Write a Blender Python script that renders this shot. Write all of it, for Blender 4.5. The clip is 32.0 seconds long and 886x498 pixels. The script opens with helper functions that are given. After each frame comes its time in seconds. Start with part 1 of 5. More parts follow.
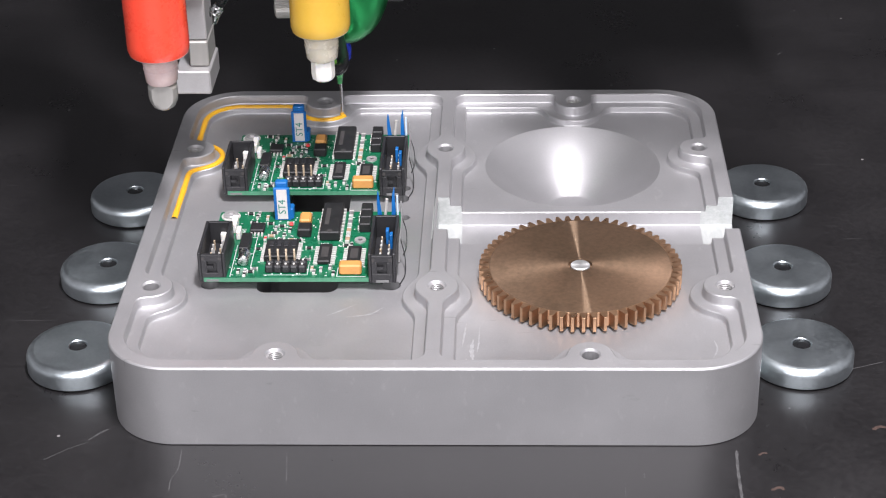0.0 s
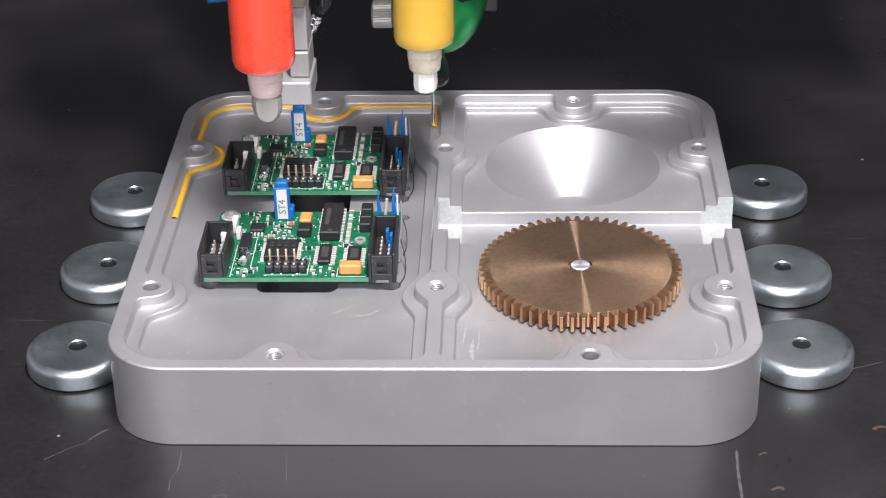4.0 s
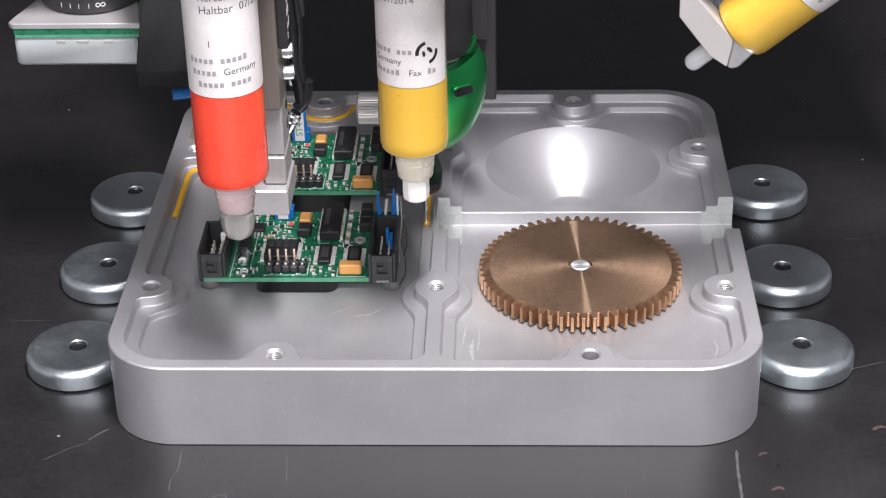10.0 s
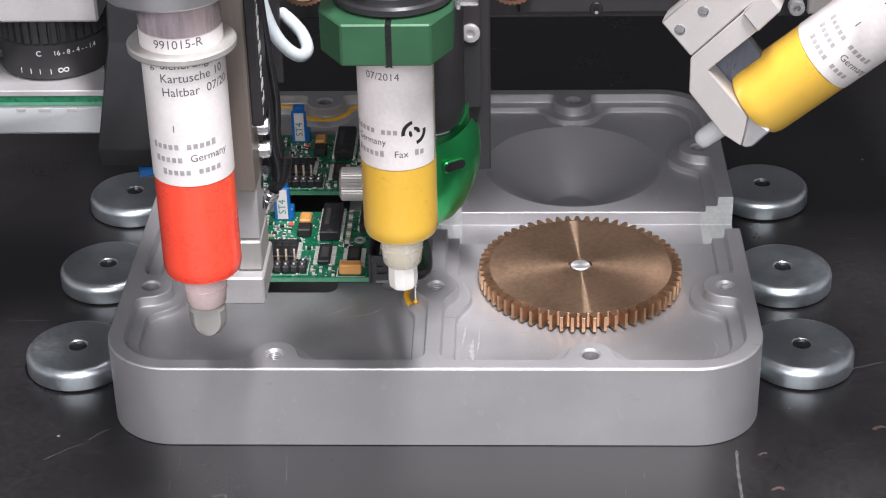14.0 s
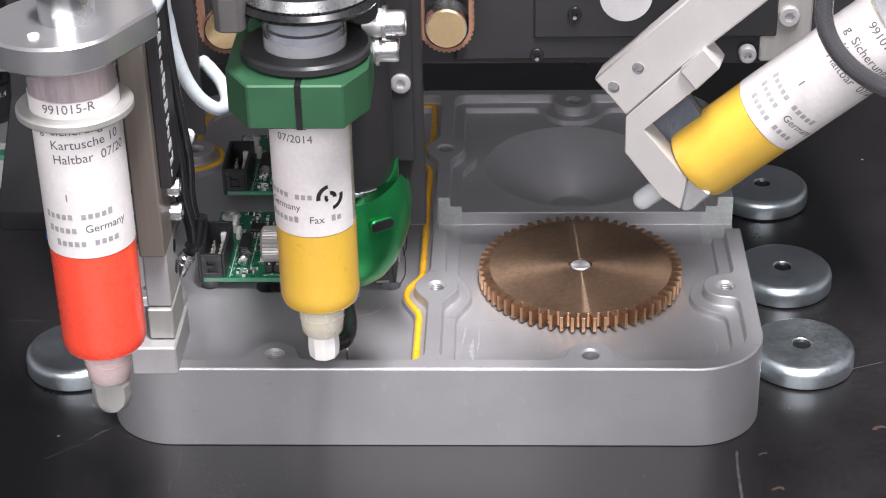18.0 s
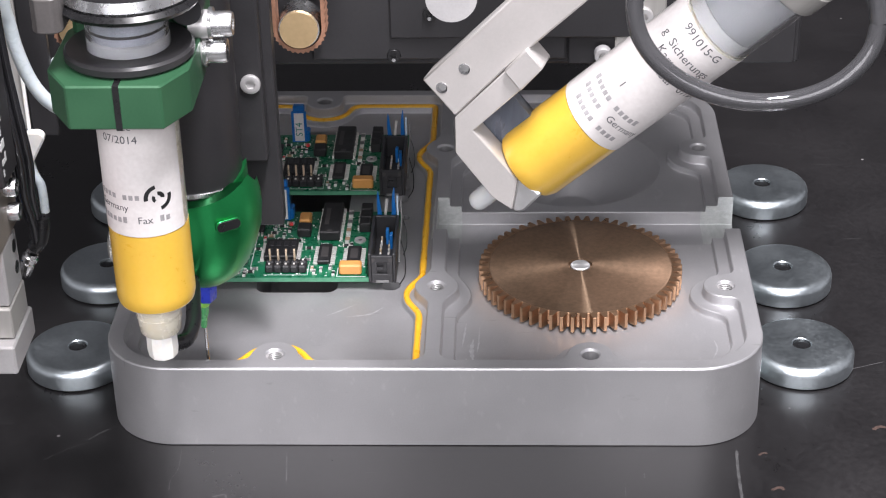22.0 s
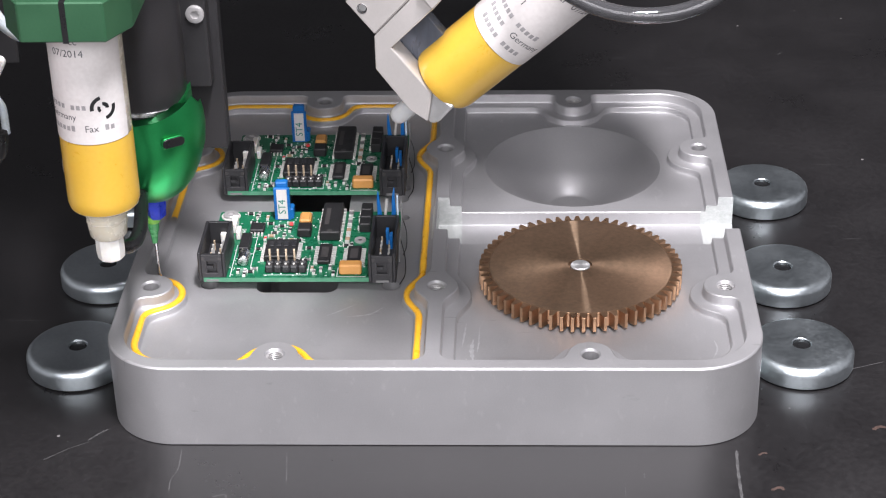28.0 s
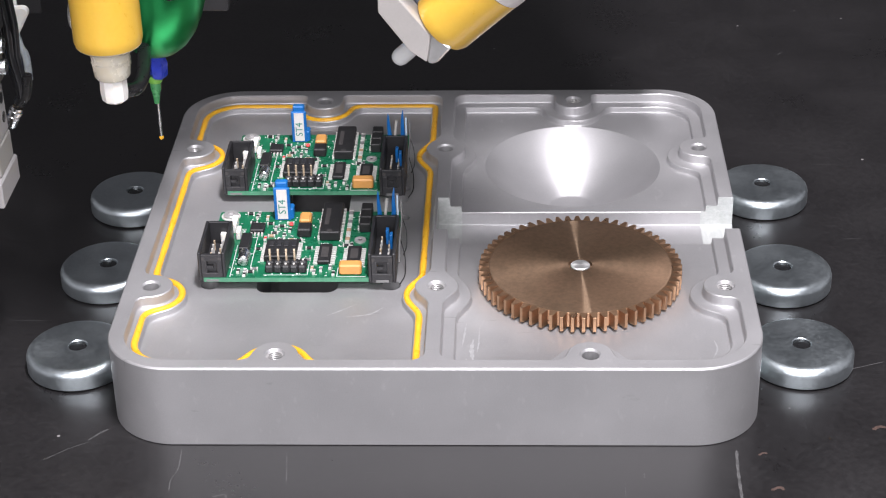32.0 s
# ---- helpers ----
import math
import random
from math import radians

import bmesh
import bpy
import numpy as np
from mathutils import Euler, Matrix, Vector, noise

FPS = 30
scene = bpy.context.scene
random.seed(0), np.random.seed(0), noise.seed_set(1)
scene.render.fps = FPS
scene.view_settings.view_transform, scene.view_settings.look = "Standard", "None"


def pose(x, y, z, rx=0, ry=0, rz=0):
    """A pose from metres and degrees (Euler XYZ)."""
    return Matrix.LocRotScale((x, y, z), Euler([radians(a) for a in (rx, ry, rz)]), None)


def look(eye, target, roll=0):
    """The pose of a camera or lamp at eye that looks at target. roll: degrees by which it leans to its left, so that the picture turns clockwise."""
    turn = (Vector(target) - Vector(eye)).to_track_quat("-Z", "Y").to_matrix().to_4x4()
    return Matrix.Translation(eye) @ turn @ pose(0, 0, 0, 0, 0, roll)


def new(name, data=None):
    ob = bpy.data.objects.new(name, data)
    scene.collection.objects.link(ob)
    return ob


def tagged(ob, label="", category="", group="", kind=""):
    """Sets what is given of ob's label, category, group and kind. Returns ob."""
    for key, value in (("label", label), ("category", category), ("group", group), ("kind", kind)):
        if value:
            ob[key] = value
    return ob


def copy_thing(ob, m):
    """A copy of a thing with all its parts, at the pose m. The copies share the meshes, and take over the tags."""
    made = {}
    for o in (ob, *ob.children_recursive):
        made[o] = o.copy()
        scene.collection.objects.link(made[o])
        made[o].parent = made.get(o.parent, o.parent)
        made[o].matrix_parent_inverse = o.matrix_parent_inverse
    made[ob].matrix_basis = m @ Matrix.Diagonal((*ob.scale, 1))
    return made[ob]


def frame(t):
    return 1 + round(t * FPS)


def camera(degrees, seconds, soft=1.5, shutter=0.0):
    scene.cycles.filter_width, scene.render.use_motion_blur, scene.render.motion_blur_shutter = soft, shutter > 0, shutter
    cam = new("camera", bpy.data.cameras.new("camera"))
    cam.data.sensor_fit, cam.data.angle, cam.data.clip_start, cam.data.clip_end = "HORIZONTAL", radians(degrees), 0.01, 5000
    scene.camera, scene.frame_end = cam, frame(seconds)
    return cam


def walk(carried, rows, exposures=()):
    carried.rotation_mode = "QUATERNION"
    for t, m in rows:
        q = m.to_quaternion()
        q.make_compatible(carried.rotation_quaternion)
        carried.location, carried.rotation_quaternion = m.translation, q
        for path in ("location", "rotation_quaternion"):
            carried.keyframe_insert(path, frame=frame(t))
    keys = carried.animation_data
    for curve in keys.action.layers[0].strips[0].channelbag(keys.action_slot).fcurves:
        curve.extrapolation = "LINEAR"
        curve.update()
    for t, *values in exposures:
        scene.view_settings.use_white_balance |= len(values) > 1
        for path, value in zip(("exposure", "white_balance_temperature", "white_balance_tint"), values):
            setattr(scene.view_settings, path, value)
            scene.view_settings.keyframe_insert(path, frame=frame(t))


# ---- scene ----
cam = camera(26.70, 32.0, soft=1.15)
EYE = (0.0227, -0.4375, 0.3168)
CAM_POSE = look(EYE, (EYE[0] - 0.0368, EYE[1] + 0.8664, EYE[2] - 0.4980), roll=-1.295)
walk(cam, [(0, CAM_POSE), (32, CAM_POSE)], [(0, -0.10), (6, -0.08), (10, 0.0), (17, 0.10), (22, 0.17), (25, 0.17), (28, 0.08), (31, 0.0), (32, -0.04)])

# ---- light: a key panel over the bench, an added front fill, a dim grey room ----
world = bpy.data.worlds.new("world")
scene.world = world
world.use_nodes = True
world.node_tree.nodes["Background"].inputs[0].default_value = (0.9, 0.95, 1.0, 1)
world.node_tree.nodes["Background"].inputs[1].default_value = 0.11


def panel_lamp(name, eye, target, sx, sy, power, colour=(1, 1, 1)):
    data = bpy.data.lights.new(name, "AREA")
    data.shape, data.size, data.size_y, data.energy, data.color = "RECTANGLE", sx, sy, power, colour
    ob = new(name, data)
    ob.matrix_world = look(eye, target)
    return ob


panel_lamp("lamp_key", (0.138, -0.26, 0.93), (0.09, 0.01, 0), 0.09, 0.34, 19.8, (0.99, 0.955, 1.0))
# unseen fill lamp, added to brighten whatever faces the viewpoint
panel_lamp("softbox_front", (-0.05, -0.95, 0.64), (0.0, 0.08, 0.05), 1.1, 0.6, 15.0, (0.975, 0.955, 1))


# ---- materials ----
def material(name, colour, rough=0.5, metal=0.0, colour2=None, scale=60.0, bump=0.0, bump_scale=900.0, var=0.35,
             rough_var=0.12, trans=0.0, ior=1.45, alpha=1.0, coat=0.0, aniso=0.0, radial=False, stretch=(1, 1, 1), sss=0.0):
    m = bpy.data.materials.new(name)
    m.use_nodes = True
    nt = m.node_tree
    n, l = nt.nodes, nt.links
    b = n["Principled BSDF"]
    tc = n.new("ShaderNodeTexCoord")
    mp = n.new("ShaderNodeMapping")
    mp.inputs["Scale"].default_value = stretch
    l.new(tc.outputs["Object"], mp.inputs[0])
    big = n.new("ShaderNodeTexNoise")
    big.inputs["Scale"].default_value, big.inputs["Detail"].default_value = scale, 6
    l.new(mp.outputs[0], big.inputs["Vector"])
    fine = n.new("ShaderNodeTexNoise")
    fine.inputs["Scale"].default_value, fine.inputs["Detail"].default_value = bump_scale, 4
    l.new(mp.outputs[0], fine.inputs["Vector"])
    c2 = colour2 or tuple(c * (1 - var) for c in colour)
    mixf = n.new("ShaderNodeMath")
    mixf.operation = "MULTIPLY_ADD"
    mixf.inputs[1].default_value, mixf.inputs[2].default_value = 0.35, 0.0
    l.new(fine.outputs[0], mixf.inputs[0])
    addf = n.new("ShaderNodeMath")
    addf.operation = "MULTIPLY_ADD"
    addf.inputs[1].default_value = 0.65
    l.new(big.outputs[0], addf.inputs[0])
    l.new(mixf.outputs[0], addf.inputs[2])
    ramp = n.new("ShaderNodeValToRGB")
    ramp.color_ramp.elements[0].position, ramp.color_ramp.elements[1].position = 0.32, 0.68
    ramp.color_ramp.elements[0].color, ramp.color_ramp.elements[1].color = (*c2, 1), (*colour, 1)
    l.new(addf.outputs[0], ramp.inputs[0])
    l.new(ramp.outputs[0], b.inputs["Base Color"])
    rr = n.new("ShaderNodeMapRange")
    rr.inputs["To Min"].default_value, rr.inputs["To Max"].default_value = max(0.02, rough - rough_var), min(1, rough + rough_var)
    rr.inputs["From Min"].default_value, rr.inputs["From Max"].default_value = 0.25, 0.75
    l.new(addf.outputs[0], rr.inputs[0])
    l.new(rr.outputs[0], b.inputs["Roughness"])
    b.inputs["Metallic"].default_value = metal
    b.inputs["Transmission Weight"].default_value = trans
    b.inputs["IOR"].default_value = ior
    b.inputs["Alpha"].default_value = alpha
    b.inputs["Coat Weight"].default_value = coat
    b.inputs["Subsurface Weight"].default_value = sss
    if sss:
        b.inputs["Subsurface Radius"].default_value = (1, 0.8, 0.5)
        b.inputs["Subsurface Scale"].default_value = 0.002
    if aniso:
        b.inputs["Anisotropic"].default_value = aniso
        if radial:
            tg = n.new("ShaderNodeTangent")
            tg.direction_type, tg.axis = "RADIAL", "Z"
            l.new(tg.outputs[0], b.inputs["Tangent"])
    if bump:
        bp = n.new("ShaderNodeBump")
        bp.inputs["Strength"].default_value, bp.inputs["Distance"].default_value = bump, 0.0002
        l.new(fine.outputs[0], bp.inputs["Height"])
        l.new(bp.outputs[0], b.inputs["Normal"])
    return m


def tray_material():
    """Bead-blasted aluminium with pale scuffs and rubbed patches."""
    m = material("bead_blasted_aluminium", (0.48, 0.475, 0.485), 0.49, 0.70, (0.395, 0.39, 0.40), 35, 0.14, 2600, rough_var=0.06)
    n, l = m.node_tree.nodes, m.node_tree.links
    b = n["Principled BSDF"]
    tc = n.new("ShaderNodeTexCoord")
    last = b.inputs["Base Color"].links[0].from_socket
    for size, limit, span, tone, much in (((55, 30, 40), 0.56, 0.2, 0.62, 0.24), ((420, 190, 220), 0.62, 0.14, 0.62, 0.22), ((70, 520, 200), 0.70, 0.05, 0.30, 0.5)):
        mp = n.new("ShaderNodeMapping")
        mp.inputs["Scale"].default_value = size
        mp.inputs["Rotation"].default_value = (0, 0, radians(28))
        l.new(tc.outputs["Object"], mp.inputs[0])
        ns = n.new("ShaderNodeTexNoise")
        ns.inputs["Scale"].default_value, ns.inputs["Detail"].default_value = 1.0, 5
        l.new(mp.outputs[0], ns.inputs["Vector"])
        mr = n.new("ShaderNodeMapRange")
        mr.inputs["From Min"].default_value, mr.inputs["From Max"].default_value = limit, limit + span
        mr.inputs["To Max"].default_value = much
        l.new(ns.outputs[0], mr.inputs[0])
        mx = n.new("ShaderNodeMix")
        mx.data_type = "RGBA"
        mx.inputs[7].default_value = (tone, tone, tone, 1)
        l.new(mr.outputs[0], mx.inputs[0])
        l.new(last, mx.inputs[6])
        last = mx.outputs[2]
    l.new(last, b.inputs["Base Color"])
    return m


ALU_CAST = tray_material()
SCUFF = material("rubbed_aluminium", (0.62, 0.62, 0.63), 0.42, 0.6, (0.44, 0.44, 0.45), 700, 0.1, 1500)
ALU_MILLED = material("freshly_milled_aluminium", (0.56, 0.57, 0.565), 0.5, 0.3, (0.40, 0.42, 0.41), 520, 0.6, 900, stretch=(1, 0.25, 1.6))
ALU = material("natural_anodised_aluminium", (0.52, 0.51, 0.51), 0.38, 0.5, (0.43, 0.42, 0.42), 80, 0.08, 1800, rough_var=0.08)
ALU_BRUSHED = material("brushed_aluminium", (0.44, 0.43, 0.41), 0.42, 0.5, (0.34, 0.33, 0.31), 60, 0.1, 700, stretch=(1, 1, 0.06))
SLATE = material("slate_grey_brushed_metal", (0.16, 0.18, 0.22), 0.3, 0.6, (0.10, 0.11, 0.14), 150, 0.08, 900, stretch=(1, 1, 0.2))
BROWN_STEEL = material("brown_grey_brushed_steel", (0.21, 0.185, 0.16), 0.45, 0.3, (0.15, 0.13, 0.115), 60, 0.1, 700, stretch=(1, 1, 0.06))
STEEL = material("bright_steel", (0.72, 0.73, 0.74), 0.26, 1.0, (0.6, 0.6, 0.6), 90, 0.03, 900, rough_var=0.08)
TURNED_STEEL = material("turned_steel", (0.66, 0.66, 0.66), 0.42, 0.75, (0.56, 0.56, 0.56), 300, 0.04, 900, aniso=0.7, radial=True)
SATIN = material("satin_aluminium_sheet", (0.50, 0.50, 0.51), 0.3, 0.85, (0.45, 0.45, 0.46), 25, 0.02, 900, rough_var=0.05)
ZINC = material("zinc_plated_steel", (0.64, 0.70, 0.73), 0.36, 1.0, (0.52, 0.58, 0.61), 90, 0.06, 700, rough_var=0.09)


def turned_bronze():
    """A faced bronze disc: a dull tone crossed by the fine streak of its turning grooves."""
    m = material("turned_bronze", (0.335, 0.212, 0.138), 0.45, 0.8, (0.15, 0.102, 0.066), 34, 0.03, 800, rough_var=0.05, aniso=0.7, radial=True)
    n, l = m.node_tree.nodes, m.node_tree.links
    b = n["Principled BSDF"]
    tg = n.new("ShaderNodeTangent")
    tg.direction_type, tg.axis = "RADIAL", "Z"
    gl = n.new("ShaderNodeBsdfAnisotropic")
    gl.inputs["Color"].default_value = (0.62, 0.44, 0.30, 1)
    gl.inputs["Roughness"].default_value, gl.inputs["Anisotropy"].default_value = 0.30, 0.92
    l.new(tg.outputs[0], gl.inputs["Tangent"])
    mx = n.new("ShaderNodeMixShader")
    mx.inputs[0].default_value = 0.025
    l.new(b.outputs[0], mx.inputs[1])
    l.new(gl.outputs[0], mx.inputs[2])
    l.new(mx.outputs[0], n["Material Output"].inputs["Surface"])
    return m


DISH_TURNED = material("satin_turned_aluminium", (0.455, 0.45, 0.46), 0.47, 0.72, (0.40, 0.395, 0.405), 60, 0.05, 1800, rough_var=0.03)
BRONZE = turned_bronze()
BRONZE_TOOTH = material("cut_bronze", (0.52, 0.325, 0.20), 0.33, 0.9, (0.36, 0.215, 0.13), 200, 0.05, 900)
BRASS = material("brass", (0.72, 0.53, 0.30), 0.34, 0.8, (0.6, 0.43, 0.24), 150, 0.03, 800)
COPPER = material("copper_coloured_belt", (0.36, 0.19, 0.125), 0.4, 0.3, scale=300)


def bench_material():
    """Black burnished steel with blotches, fine scratches and pale specks."""
    m = material("black_steel_bench_top", (0.0175, 0.0163, 0.0172), 0.34, 0.0, (0.0085, 0.0079, 0.0085), 24, 0.04, 500, rough_var=0.13, ior=1.6)
    n, l = m.node_tree.nodes, m.node_tree.links
    b = n["Principled BSDF"]
    tc = n.new("ShaderNodeTexCoord")
    last = b.inputs["Base Color"].links[0].from_socket
    for turn, size, limit, tone in ((18, (24, 700, 1), 0.76, 0.030), (100, (20, 600, 1), 0.75, 0.038), (150, (30, 900, 1), 0.75, 0.030), (62, (40, 520, 1), 0.74, 0.036)):
        mp = n.new("ShaderNodeMapping")
        mp.inputs["Rotation"].default_value = (0, 0, radians(turn))
        mp.inputs["Scale"].default_value = size
        l.new(tc.outputs["Object"], mp.inputs[0])
        ns = n.new("ShaderNodeTexNoise")
        ns.inputs["Scale"].default_value, ns.inputs["Detail"].default_value = 1.0, 2
        l.new(mp.outputs[0], ns.inputs["Vector"])
        mr = n.new("ShaderNodeMapRange")
        mr.inputs["From Min"].default_value, mr.inputs["From Max"].default_value = limit, limit + 0.05
        l.new(ns.outputs[0], mr.inputs[0])
        mx = n.new("ShaderNodeMix")
        mx.data_type = "RGBA"
        mx.inputs[7].default_value = (tone, tone * 0.97, tone, 1)
        l.new(mr.outputs[0], mx.inputs[0])
        l.new(last, mx.inputs[6])
        last = mx.outputs[2]
    vo = n.new("ShaderNodeTexVoronoi")
    vo.inputs["Scale"].default_value = 55
    l.new(tc.outputs["Object"], vo.inputs["Vector"])
    mr = n.new("ShaderNodeMapRange")
    mr.inputs["From Min"].default_value, mr.inputs["From Max"].default_value = 0.034, 0.02
    l.new(vo.outputs["Distance"], mr.inputs[0])
    mx = n.new("ShaderNodeMix")
    mx.data_type = "RGBA"
    mx.inputs[7].default_value = (0.20, 0.19, 0.19, 1)
    l.new(mr.outputs[0], mx.inputs[0])
    l.new(last, mx.inputs[6])
    l.new(mx.outputs[2], b.inputs["Base Color"])
    return m


BENCH = bench_material()
CHALK = material("pale_paint", (0.10, 0.098, 0.10), 0.6, 0.0, (0.03, 0.03, 0.03), 350)
RUST = material("rust_coloured_chip", (0.085, 0.05, 0.04), 0.7, 0.0, (0.035, 0.024, 0.021), 500)
BLACK_ANOD = material("black_anodised_aluminium", (0.030, 0.029, 0.031), 0.42, 0.0, (0.021, 0.0205, 0.022), 60, 0.06, 1500, ior=1.38)
BLACK_PAINT = material("black_painted_steel", (0.012, 0.012, 0.013), 0.6, 0.0, (0.008, 0.008, 0.009), 60, 0.05, 1500, ior=1.2)
DARK_GREY = material("dark_grey_moulded_plastic", (0.085, 0.078, 0.076), 0.45, 0.0, (0.06, 0.056, 0.055), 120, 0.05, 1500)
BLACK_PLASTIC = material("black_plastic", (0.026, 0.026, 0.028), 0.42, 0.0, (0.017, 0.017, 0.019), 200, 0.1, 2500)
CABLE_BLACK = material("glossy_black_cable_jacket", (0.016, 0.016, 0.018), 0.16, 0.0, scale=120, coat=0.5)
# black of rubber parts, and of the painted shade in holes and slits
BLACK_RUBBER_SHADE = material("black_rubber_and_shade", (0.012, 0.012, 0.013), 0.3, 0.0, scale=120)
SMOKY_TUBE = material("clear_smoky_hose", (0.10, 0.10, 0.105), 0.07, 0.0, (0.07, 0.07, 0.075), 60, 0.0, trans=0.55, ior=1.3, coat=0.5, rough_var=0.02)
WATERY = material("clear_cloudy_plunger", (0.66, 0.68, 0.71), 0.15, 0.0, (0.50, 0.52, 0.55), 70, 0.0, trans=0.6, ior=1.25)
GREEN_ANOD = material("dark_green_anodised_aluminium", (0.030, 0.098, 0.047), 0.42, 0.2, (0.022, 0.076, 0.037), 70, 0.06, 1500)
GREEN_GLOSS = material("bright_green_anodised_aluminium", (0.028, 0.34, 0.10), 0.30, 0.85, (0.023, 0.29, 0.085), 40, 0.0, 1800, rough_var=0.02)
PCB_GREEN = material("green_solder_mask", (0.010, 0.150, 0.070), 0.3, 0.0, (0.005, 0.085, 0.040), 330, 0.05, 900, coat=0.15)
FR4 = material("board_edge", (0.08, 0.27, 0.16), 0.5, 0.0, scale=300)
CLEAR = material("clear_polypropylene", (0.97, 0.97, 0.98), 0.06, 0.0, (0.94, 0.94, 0.95), 80, 0.0, trans=0.96, ior=1.12, rough_var=0.03)
FROSTED = material("frosted_plastic", (0.24, 0.26, 0.26), 0.4, 0.0, (0.19, 0.21, 0.21), 40, 0.03, trans=0.3, ior=1.3)
DIFFUSER = material("frosted_acrylic", (0.40, 0.42, 0.425), 0.35, 0.0, (0.34, 0.36, 0.365), 40, 0.03, trans=0.15, ior=1.35)
MILKY = material("milky_plastic", (0.62, 0.63, 0.64), 0.22, 0.0, (0.56, 0.57, 0.58), 120, 0.0, trans=0.08, ior=1.4, sss=0.15)
CLOUDY = material("cloudy_plastic", (0.44, 0.45, 0.46), 0.2, 0.0, (0.34, 0.35, 0.37), 120, 0.0, trans=0.1, ior=1.4, coat=0.4)
ROSY = material("rosy_translucent_barrel_wall", (0.46, 0.38, 0.375), 0.15, 0.0, (0.20, 0.16, 0.18), 60, 0.0, stretch=(1, 1, 0.15), coat=0.4, sss=0.1)
SMOKY = material("translucent_barrel_wall", (0.34, 0.365, 0.42), 0.15, 0.0, (0.22, 0.235, 0.27), 90, 0.0, stretch=(1, 1, 0.2), coat=0.4)
FORK_ALU = material("pale_milled_aluminium", (0.50, 0.475, 0.46), 0.42, 0.35, (0.44, 0.42, 0.405), 60, 0.06, 1500)
AMBER = material("cream_tinted_plastic", (0.74, 0.70, 0.60), 0.25, 0.0, (0.68, 0.62, 0.48), 200, 0.0, trans=0.1, ior=1.4, sss=0.2)
PINKISH = material("pink_tinted_plastic", (0.74, 0.60, 0.59), 0.2, 0.0, (0.66, 0.47, 0.46), 250, 0.0, trans=0.15, ior=1.4, sss=0.15)
WHITE_PLASTIC = material("white_plastic", (0.84, 0.83, 0.80), 0.4, 0.0, (0.76, 0.74, 0.70), 150, 0.02, sss=0.2)
RED_FLUID = material("red_adhesive", (0.86, 0.080, 0.042), 0.3, 0.0, (0.80, 0.064, 0.034), 90, coat=0.6, sss=0.15)
YELLOW_FLUID = material("yellow_adhesive", (0.64, 0.405, 0.058), 0.34, 0.0, (0.59, 0.36, 0.045), 60, coat=0.35, sss=0.2)
BEAD = material("yellow_sealant", (0.82, 0.44, 0.028), 0.32, 0.0, (0.72, 0.36, 0.022), 200, sss=0.2)
PAPER = material("paper_label", (0.66, 0.635, 0.625), 0.5, 0.0, (0.54, 0.51, 0.50), 70, 0.02)
INK = material("black_ink", (0.10, 0.10, 0.11), 0.5, 0.0, (0.06, 0.06, 0.065), 500)
FAINT_INK = material("faint_grey_ink", (0.33, 0.32, 0.325), 0.5, 0.0, (0.23, 0.22, 0.225), 700)
WHITE_INK = material("white_ink", (0.62, 0.63, 0.62), 0.5, 0.0, scale=300)
GREEN_INK = material("green_ink", (0.05, 0.25, 0.20), 0.5, 0.0, scale=300)
BLUE = material("blue_plastic", (0.010, 0.14, 0.42), 0.35, 0.0, (0.008, 0.10, 0.32), 200)
BLUE_HUB = material("blue_needle_hub", (0.03, 0.06, 0.62), 0.3, 0.0, scale=300, sss=0.1)
GREEN_HUB = material("green_needle_hub", (0.12, 0.46, 0.18), 0.25, 0.0, (0.07, 0.36, 0.12), 300, trans=0.25, ior=1.35, coat=0.3)
LIME_HUB = material("lime_needle_collar", (0.26, 0.62, 0.10), 0.3, 0.0, scale=300, sss=0.2)
ORANGE = material("tantalum_capacitor_body", (0.58, 0.29, 0.085), 0.45, 0.0, (0.48, 0.23, 0.065), 200)
SOLDER = material("tinned_solder", (0.78, 0.77, 0.74), 0.34, 0.3, (0.55, 0.53, 0.50), 500)
GOLD = material("gold_plated_pins", (0.74, 0.60, 0.44), 0.3, 0.5, (0.60, 0.47, 0.33), 400)
TAN = material("tan_ceramic", (0.42, 0.30, 0.20), 0.45, 0.0, (0.30, 0.2, 0.13), 600)
DULL_PART = material("dull_grey_print", (0.06, 0.055, 0.055), 0.5, 0.0, (0.04, 0.038, 0.038), 600)
GREY_PART = material("grey_component", (0.20, 0.20, 0.20), 0.4, 0.0, (0.12, 0.12, 0.12), 600)
CHIP = material("chip_resin", (0.017, 0.017, 0.018), 0.5, 0.0, (0.012, 0.012, 0.013), 300, 0.1, 3000)
RED_LED = material("red_component", (0.7, 0.06, 0.06), 0.4, 0.0, scale=300)
WIRE_WHITE = material("white_tubing", (0.52, 0.57, 0.59), 0.3, 0.0, (0.44, 0.49, 0.51), 120, sss=0.2)
WIRE_PALE = material("pale_blue_ribbon", (0.55, 0.66, 0.78), 0.35, 0.0, (0.45, 0.56, 0.68), 200)
WALL_GREY = material("grey_wall_paint", (0.62, 0.62, 0.63), 0.8, 0.0, scale=3, bump=0.02)
WALL_BLACK = material("dark_wall_paint", (0.085, 0.085, 0.09), 0.8, 0.0, scale=3, bump=0.02)


